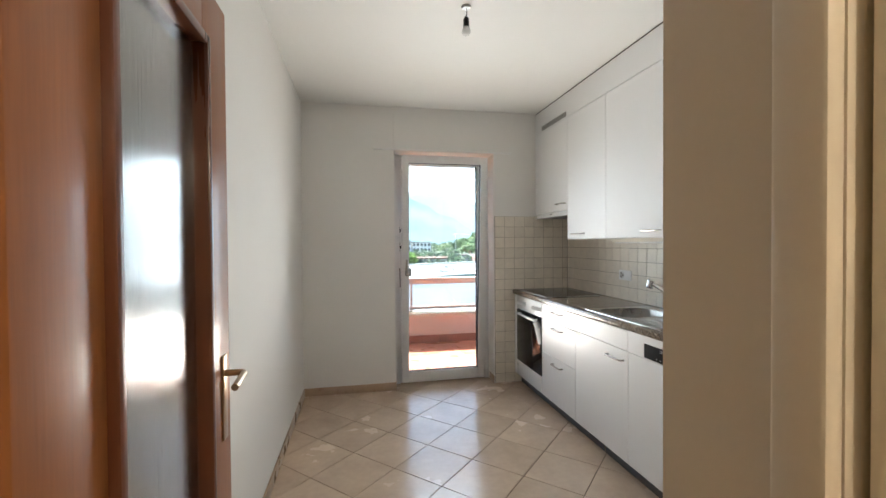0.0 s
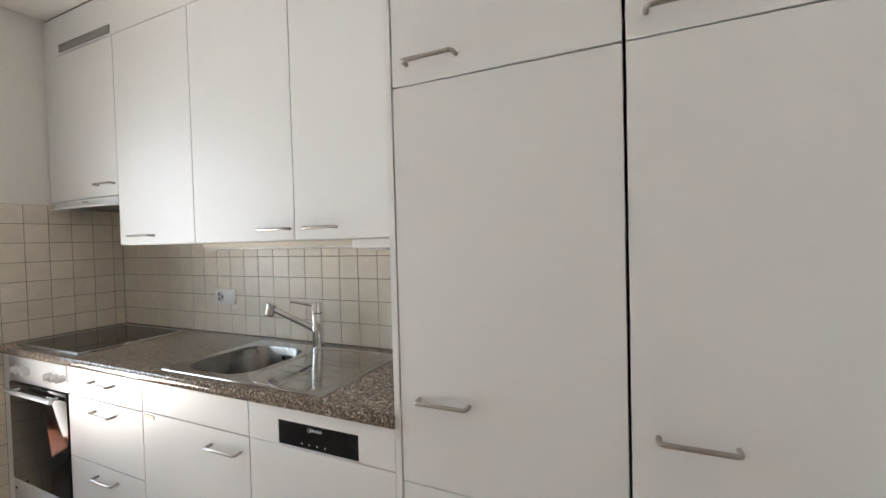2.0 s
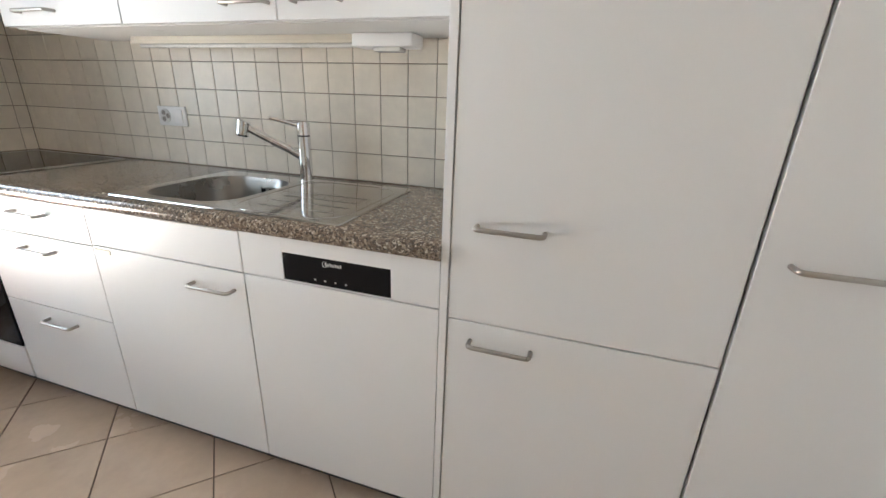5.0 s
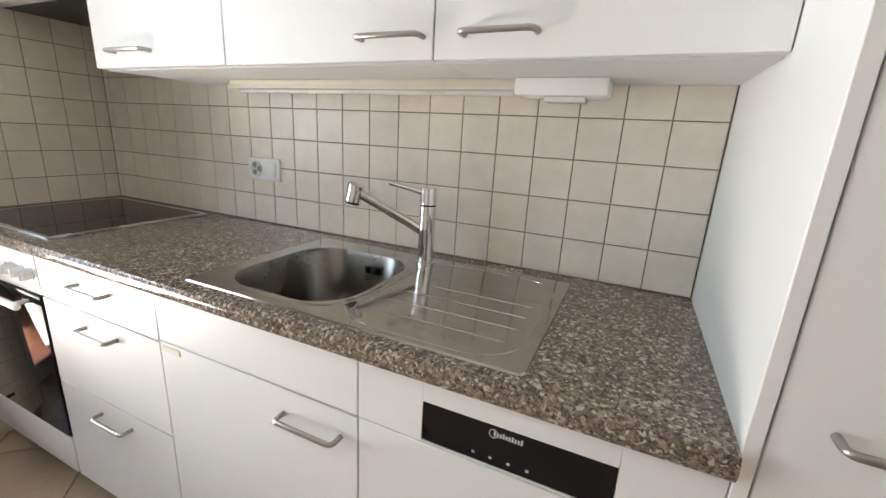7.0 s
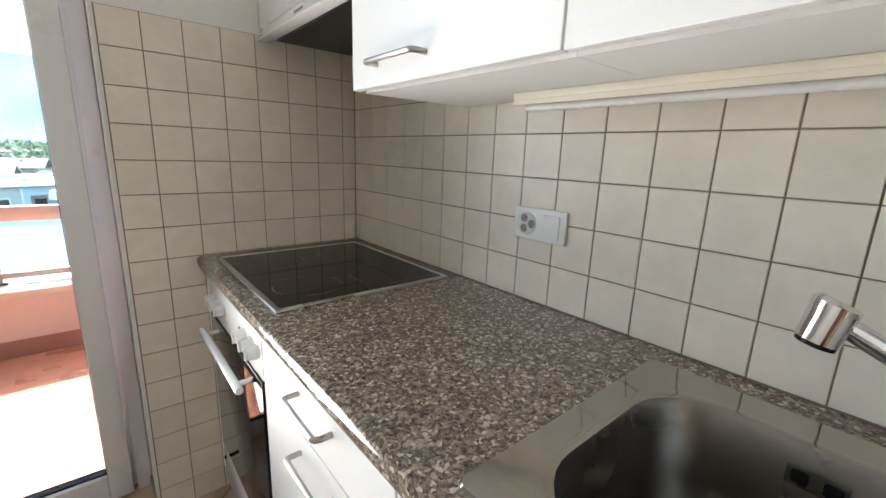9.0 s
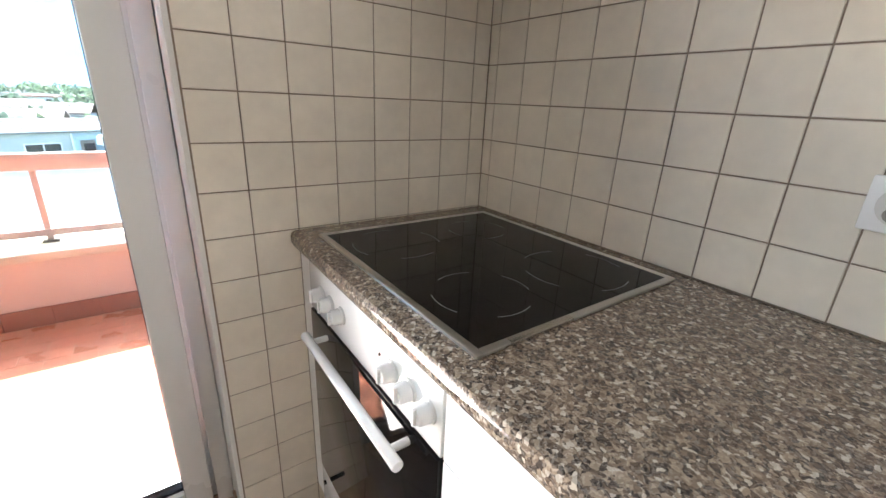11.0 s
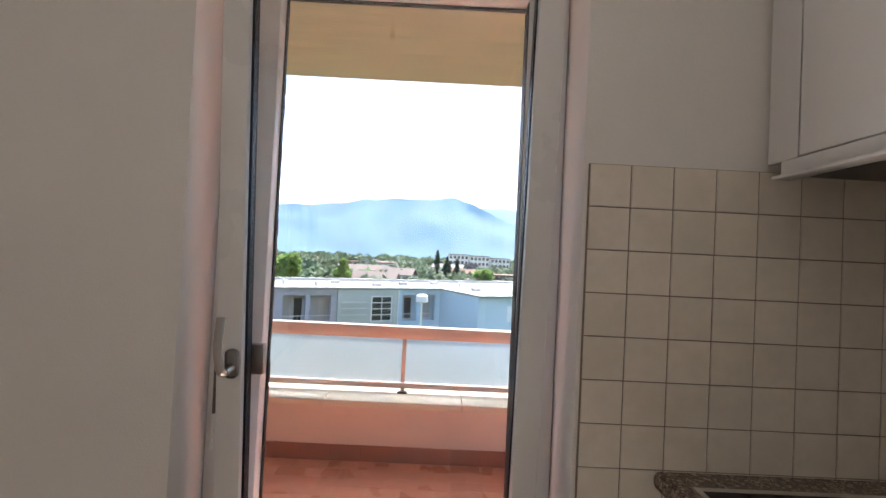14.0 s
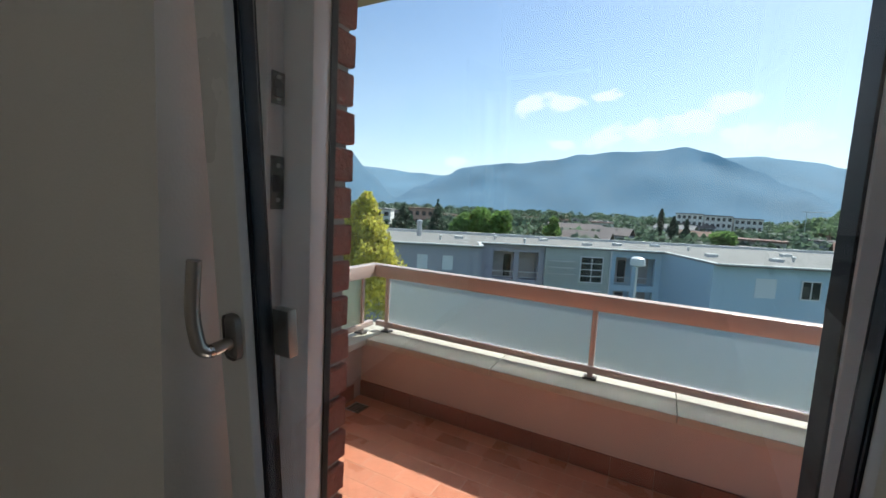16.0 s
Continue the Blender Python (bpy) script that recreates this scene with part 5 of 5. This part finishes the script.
far_house(-75, 134, 9, 12, -0.6, 28, HC[1], HR[0], 4, False, "reddish apartment house far behind the conifers", 4)
far_house(-92, 128, 14, 12, -1.5, 28, HC[0], HR[1], 3, False, "pale apartment house far behind the trees", 5)
far_house(13, 244, 11, 12, 3.0, 0, HC[0], HR[1], 4, False, "white terraced apartment block in the distance", 5)
far_house(25, 246, 11, 12, 2.6, 0, HC[0], HR[1], 4, False, "white terraced apartment block in the distance", 5)
far_house(37, 248, 11, 12, 1.8, 0, HC[0], HR[1], 4, False, "white terraced apartment block in the distance", 5)
rh = random.Random(11)
for i in range(46):
    a, d = rh.uniform(-0.75, 0.65), rh.uniform(105, 330)
    pit = rh.random() < 0.35
    far_house(d * math.sin(a), d * math.cos(a), rh.uniform(8, 17), rh.uniform(7, 10), -6.0 + d * 0.010 + rh.uniform(-1.0, 0.8), rh.uniform(-20, 25), HC[(0, 3, 2, 3, 1)[i % 5]], HR[i % 3], 1, pit,
              "low house with a tiled roof in the town" if pit else "low flat-roofed house in the town", 4)
cr = thing("crane", "thin far tower crane over the trees", "crane", at=(62, 262, GZ))
bm = tube(bmesh.new(), [(62, 262, GZ), (62, 262, 7.6)], 0.16, 4)
put(part("mast", bm, WHITEFR), cr)
put(part("jib", tube(bmesh.new(), [(60, 262, 6.9), (70, 262, 6.9)], 0.13, 4), WHITEFR), cr)


# mountains as far ridges, their blue haze put into a glowing colour
def ridge(name, dist, colour, heights, seed, label, low, high):
    m = bpy.data.materials.new(name)
    m.use_nodes = True
    n, l = m.node_tree.nodes, m.node_tree.links
    b = n["Principled BSDF"]
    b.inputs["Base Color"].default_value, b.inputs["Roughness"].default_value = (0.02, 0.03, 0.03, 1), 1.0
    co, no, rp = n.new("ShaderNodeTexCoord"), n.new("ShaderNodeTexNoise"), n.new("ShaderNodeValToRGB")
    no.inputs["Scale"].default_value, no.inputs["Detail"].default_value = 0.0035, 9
    # haze tone, mottled by the noise; emitted, not lit by the sun
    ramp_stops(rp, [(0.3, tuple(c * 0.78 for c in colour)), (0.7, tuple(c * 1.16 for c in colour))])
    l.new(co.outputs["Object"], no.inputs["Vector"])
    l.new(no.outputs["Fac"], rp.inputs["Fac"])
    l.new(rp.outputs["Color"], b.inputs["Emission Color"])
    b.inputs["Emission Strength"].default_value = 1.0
    bm = bmesh.new()
    cols, rows = 150, 8
    grid = []
    for i in range(cols + 1):
        az = radians(-62 + 124 * i / cols)
        deg = -62 + 124 * i / cols
        k = max(j for j in range(len(heights)) if heights[j][0] <= deg) if deg >= heights[0][0] else 0
        a, c = heights[k], heights[min(k + 1, len(heights) - 1)]
        f_ = 0 if c[0] == a[0] else (deg - a[0]) / (c[0] - a[0])
        f_ = f_ * f_ * (3 - 2 * f_)
        el = a[1] + (c[1] - a[1]) * f_ + 0.22 * noise.noise(Vector((deg * 0.33, seed, 0))) + 0.10 * noise.noise(Vector((deg * 1.7, seed, 3)))
        col = []
        for j in range(rows + 1):
            t = j / rows
            dd = dist * (0.72 + 0.28 * t) * (1 + 0.04 * noise.noise(Vector((deg * 0.25, t * 3, seed))))
            zt = 1.3 + dist * math.tan(radians(el))
            col.append(bm.verts.new((dd * math.sin(az), dd * math.cos(az), GZ + (zt - GZ) * t ** 1.15)))
        grid.append(col)
    for a, c in zip(grid, grid[1:]):
        ring_faces(bm, a, c, False)
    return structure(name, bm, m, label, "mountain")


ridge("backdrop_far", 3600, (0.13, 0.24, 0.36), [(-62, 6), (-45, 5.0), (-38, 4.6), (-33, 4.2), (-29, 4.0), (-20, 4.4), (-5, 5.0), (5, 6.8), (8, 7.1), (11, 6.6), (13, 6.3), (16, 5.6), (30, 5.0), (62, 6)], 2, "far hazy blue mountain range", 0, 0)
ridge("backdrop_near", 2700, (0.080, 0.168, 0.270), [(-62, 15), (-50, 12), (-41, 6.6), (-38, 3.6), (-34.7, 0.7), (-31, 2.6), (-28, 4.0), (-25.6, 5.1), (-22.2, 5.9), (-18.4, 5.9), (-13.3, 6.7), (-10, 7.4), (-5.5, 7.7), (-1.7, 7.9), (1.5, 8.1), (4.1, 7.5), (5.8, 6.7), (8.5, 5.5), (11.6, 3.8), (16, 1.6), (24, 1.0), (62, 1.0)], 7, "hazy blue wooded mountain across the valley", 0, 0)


# ---- pieces: tiles, bricks ----
def prism_mesh(name, poly, z0, z1, material, bevel=0.0):
    """A flat piece from a polygon, its upper edge slightly eased."""
    n = len(poly)
    cx, cy = sum(p[0] for p in poly) / n, sum(p[1] for p in poly) / n
    inner = [(p[0] + (cx - p[0]) * bevel / max(1e-4, math.hypot(p[0] - cx, p[1] - cy)), p[1] + (cy - p[1]) * bevel / max(1e-4, math.hypot(p[0] - cx, p[1] - cy))) for p in poly]
    verts = [(x, y, z0) for x, y in poly] + [(x, y, z1 - bevel * 0.6) for x, y in poly] + [(x, y, z1) for x, y in inner]
    faces = [tuple(range(2 * n, 3 * n))]
    for r in (0, n):
        faces += [(r + i, r + (i + 1) % n, r + n + (i + 1) % n, r + n + i) for i in range(n)]
    me = bpy.data.meshes.new(name)
    me.from_pydata(verts, [], faces)
    me.materials.append(material)
    return me


def clip(poly, x0, x1, y0, y1):
    for axis, lim, sgn in ((0, x0, 1), (0, x1, -1), (1, y0, 1), (1, y1, -1)):
        out = []
        for a, b in zip(poly, poly[1:] + poly[:1]):
            da, db = sgn * (a[axis] - lim), sgn * (b[axis] - lim)
            if da >= 0:
                out.append(a)
            if da * db < 0:
                t = da / (da - db)
                out.append((a[0] + t * (b[0] - a[0]), a[1] + t * (b[1] - a[1])))
        poly = out
        if len(poly) < 3:
            return []
    return poly


def area_of(p):
    return abs(sum(a[0] * b[1] - b[0] * a[1] for a, b in zip(p, p[1:] + p[:1]))) / 2


# floor tiles laid at 45 degrees
HD, JT = 0.2435, 0.0030
QX, QY = 1.850, 5.212
dia = [(HD - JT, 0), (0, HD - JT), (-HD + JT, 0), (0, -HD + JT)]
whole = prism_mesh("floor_tile", dia, -0.004, 0.0, FLOORTILE, 0.002)
zones = ((XL + 0.001, 2.73, Y0, Y1 - 0.001), (XL + 0.001, DX0 + 0.001, Y1 - 0.001, YL), (DX0 + 0.001, DX1 - 0.001, Y1 - 0.001, 6.249), (HX0 + 0.016, HX1 - 0.03, Y0 - 0.17, Y0), (-0.75, XR, -0.3, Y0 - 0.17))
for i in range(-12, 8):
    for j in range(-24, 6):
        if (i + j) % 2 == 0:
            continue
        cx, cy = QX + HD * i, QY + HD * j
        for zi, zn in enumerate(zones):
            poly = clip([(cx + x, cy + y) for x, y in dia], *zn)
            if not poly or area_of(poly) < 0.0006:
                continue
            if area_of(poly) > 0.999 * area_of(dia):
                ob = new("floor_tile", whole)
                ob.location = (cx, cy, 0)
            else:
                mx_, my_ = sum(p[0] for p in poly) / len(poly), sum(p[1] for p in poly) / len(poly)
                ob = new("floor_tile", prism_mesh("floor_tile", [(p[0] - mx_, p[1] - my_) for p in poly], -0.004, 0.0, FLOORTILE, 0.002))
                ob.location = (mx_, my_, 0)
            ob.parent = floor

# wall tiles: on the outer wall beside the door, and behind the worktop
TJ = 0.0014
wr = bpy.data.objects["wall_right"]
grout_far = tagged(part("tile_grout", nbox(2.448, XR, Y1 - 0.0045, Y1 + 0.001, 0, 1.6145), WGROUT, wall_far), "brown joint mortar")
grout_right = tagged(part("tile_grout", nbox(XR - 0.0045, XR + 0.001, YP, Y1 - 0.0045, 0.86, 1.6145), WGROUT, wr), "brown joint mortar")
cache = {}


def wall_tile(w, h, tf, parent):
    key = (round(w, 4), round(h, 4))
    if key not in cache:
        cache[key] = prism_mesh("wall_tile", [(-w / 2, -h / 2), (w / 2, -h / 2), (w / 2, h / 2), (-w / 2, h / 2)], 0.0, 0.0070, WTILE, 0.0016)
    ob = new("wall_tile", cache[key])
    ob.parent = parent
    ob.matrix_basis = tf


def steps(lo, hi, ref, pitch=0.1015):
    k0 = math.floor((lo - ref) / pitch)
    cutsv = [ref + pitch * k for k in range(k0, k0 + 60)]
    cutsv = [lo] + [c for c in cutsv if lo + 0.012 < c < hi - 0.006] + [hi]
    return list(zip(cutsv, cutsv[1:]))


FACE_FAR = Euler((radians(90), 0, 0)).to_matrix().to_4x4()
FACE_RIGHT = Euler((radians(90), 0, radians(-90))).to_matrix().to_4x4()
for z0, z1 in steps(0.0, 1.6145, 0.904):
    for x0, x1 in steps(2.450, XR - 0.007, 2.548):
        if z1 < 0.85 and x0 > 2.70:
            continue
        wall_tile(x1 - x0 - 2 * TJ, z1 - z0 - 2 * TJ, Matrix.Translation(((x0 + x1) / 2, Y1, (z0 + z1) / 2)) @ FACE_FAR, wall_far)
for z0, z1 in steps(0.904, 1.6145, 0.904):
    for y0, y1 in steps(YP + 0.001, Y1 - 0.007, 4.568, 0.1026):
        if z0 > 1.38 and y1 < 5.40:
            continue
        wall_tile(y1 - y0 - 2 * TJ, z1 - z0 - 2 * TJ, Matrix.Translation((XR, (y0 + y1) / 2, (z0 + z1) / 2)) @ FACE_RIGHT, wr)

# terracotta tiles of the balcony, running bond along the parapet
tl, tw = 0.200, 0.100
full_t = prism_mesh("terracotta_tile", [(-tl / 2 + 0.002, -tw / 2 + 0.002), (tl / 2 - 0.002, -tw / 2 + 0.002), (tl / 2 - 0.002, tw / 2 - 0.002), (-tl / 2 + 0.002, tw / 2 - 0.002)], -0.003, 0.0, TERRA, 0.0006)
rest = []
for r in range(16):
    yy = BY1 - 0.012 - tw * (r + 0.5)
    for c in range(-1, 25):
        xx = BX0 + tl * (c + 0.5 * (r % 2) + 0.5)
        if yy - tw / 2 < 6.30 or xx - tl / 2 < BX0 - 0.11 or xx + tl / 2 > BX1:
            continue
        if xx < 3.3:
            ob = new("terracotta_tile", full_t)
            ob.location = (xx, yy, BZ)
            ob.parent = balcony_floor
        else:
            rest.append((xx, yy))
bm = bmesh.new()
for xx, yy in rest:
    box(bm, xx - tl / 2 + 0.002, xx + tl / 2 - 0.002, yy - tw / 2 + 0.002, yy + tw / 2 - 0.002, BZ - 0.006, BZ)
tagged(part("terracotta_tiles", bm, TERRA, balcony_floor), kind="stuff")
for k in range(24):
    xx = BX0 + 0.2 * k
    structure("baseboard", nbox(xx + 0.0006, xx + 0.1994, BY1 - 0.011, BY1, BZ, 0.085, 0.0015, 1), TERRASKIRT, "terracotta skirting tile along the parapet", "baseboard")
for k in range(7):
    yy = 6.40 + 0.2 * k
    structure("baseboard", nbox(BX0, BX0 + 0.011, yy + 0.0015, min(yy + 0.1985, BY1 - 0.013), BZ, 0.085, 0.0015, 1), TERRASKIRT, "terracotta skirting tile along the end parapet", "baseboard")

# bricks of the facade beside the door
brick_me = {}
core = bpy.data.objects["wall_facade_core"]
bh, bj = 0.0755, 0.012
for side_x, sgn in ((1.588, -1), (2.352, 1)):
    for r in range(36):
        z = -0.02 + bh * r
        x = side_x
        first = True
        for c in range(3):
            ln = 0.24 if not (first and r % 2) else 0.115
            first = False
            key = (ln, r % 3)
            if key not in brick_me:
                b2 = nbox(-ln / 2, ln / 2, -0.05, 0.05, 0, bh - bj, 0.004, 1)
                for v in b2.verts:
                    v.co += 0.0025 * noise.noise_vector(v.co * 30 + Vector((r, 0, 0)))
                me = bpy.data.meshes.new("brick")
                b2.to_mesh(me)
                b2.free()
                me.materials.append(BRICK)
                brick_me[key] = me
            ob = new("brick", brick_me[key])
            ob.location = (x + sgn * (ln / 2), 6.345 + 0.003 * math.sin(r * 2.1), z)
            ob.parent = core
            x += sgn * (ln + 0.01)
bm = bmesh.new()
box(bm, 0.85, 1.575, 6.30, 6.385, -0.02, 2.62)
box(bm, 2.365, 3.1, 6.30, 6.385, -0.02, 2.62)
part("mortar", bm, MORTAR, core)
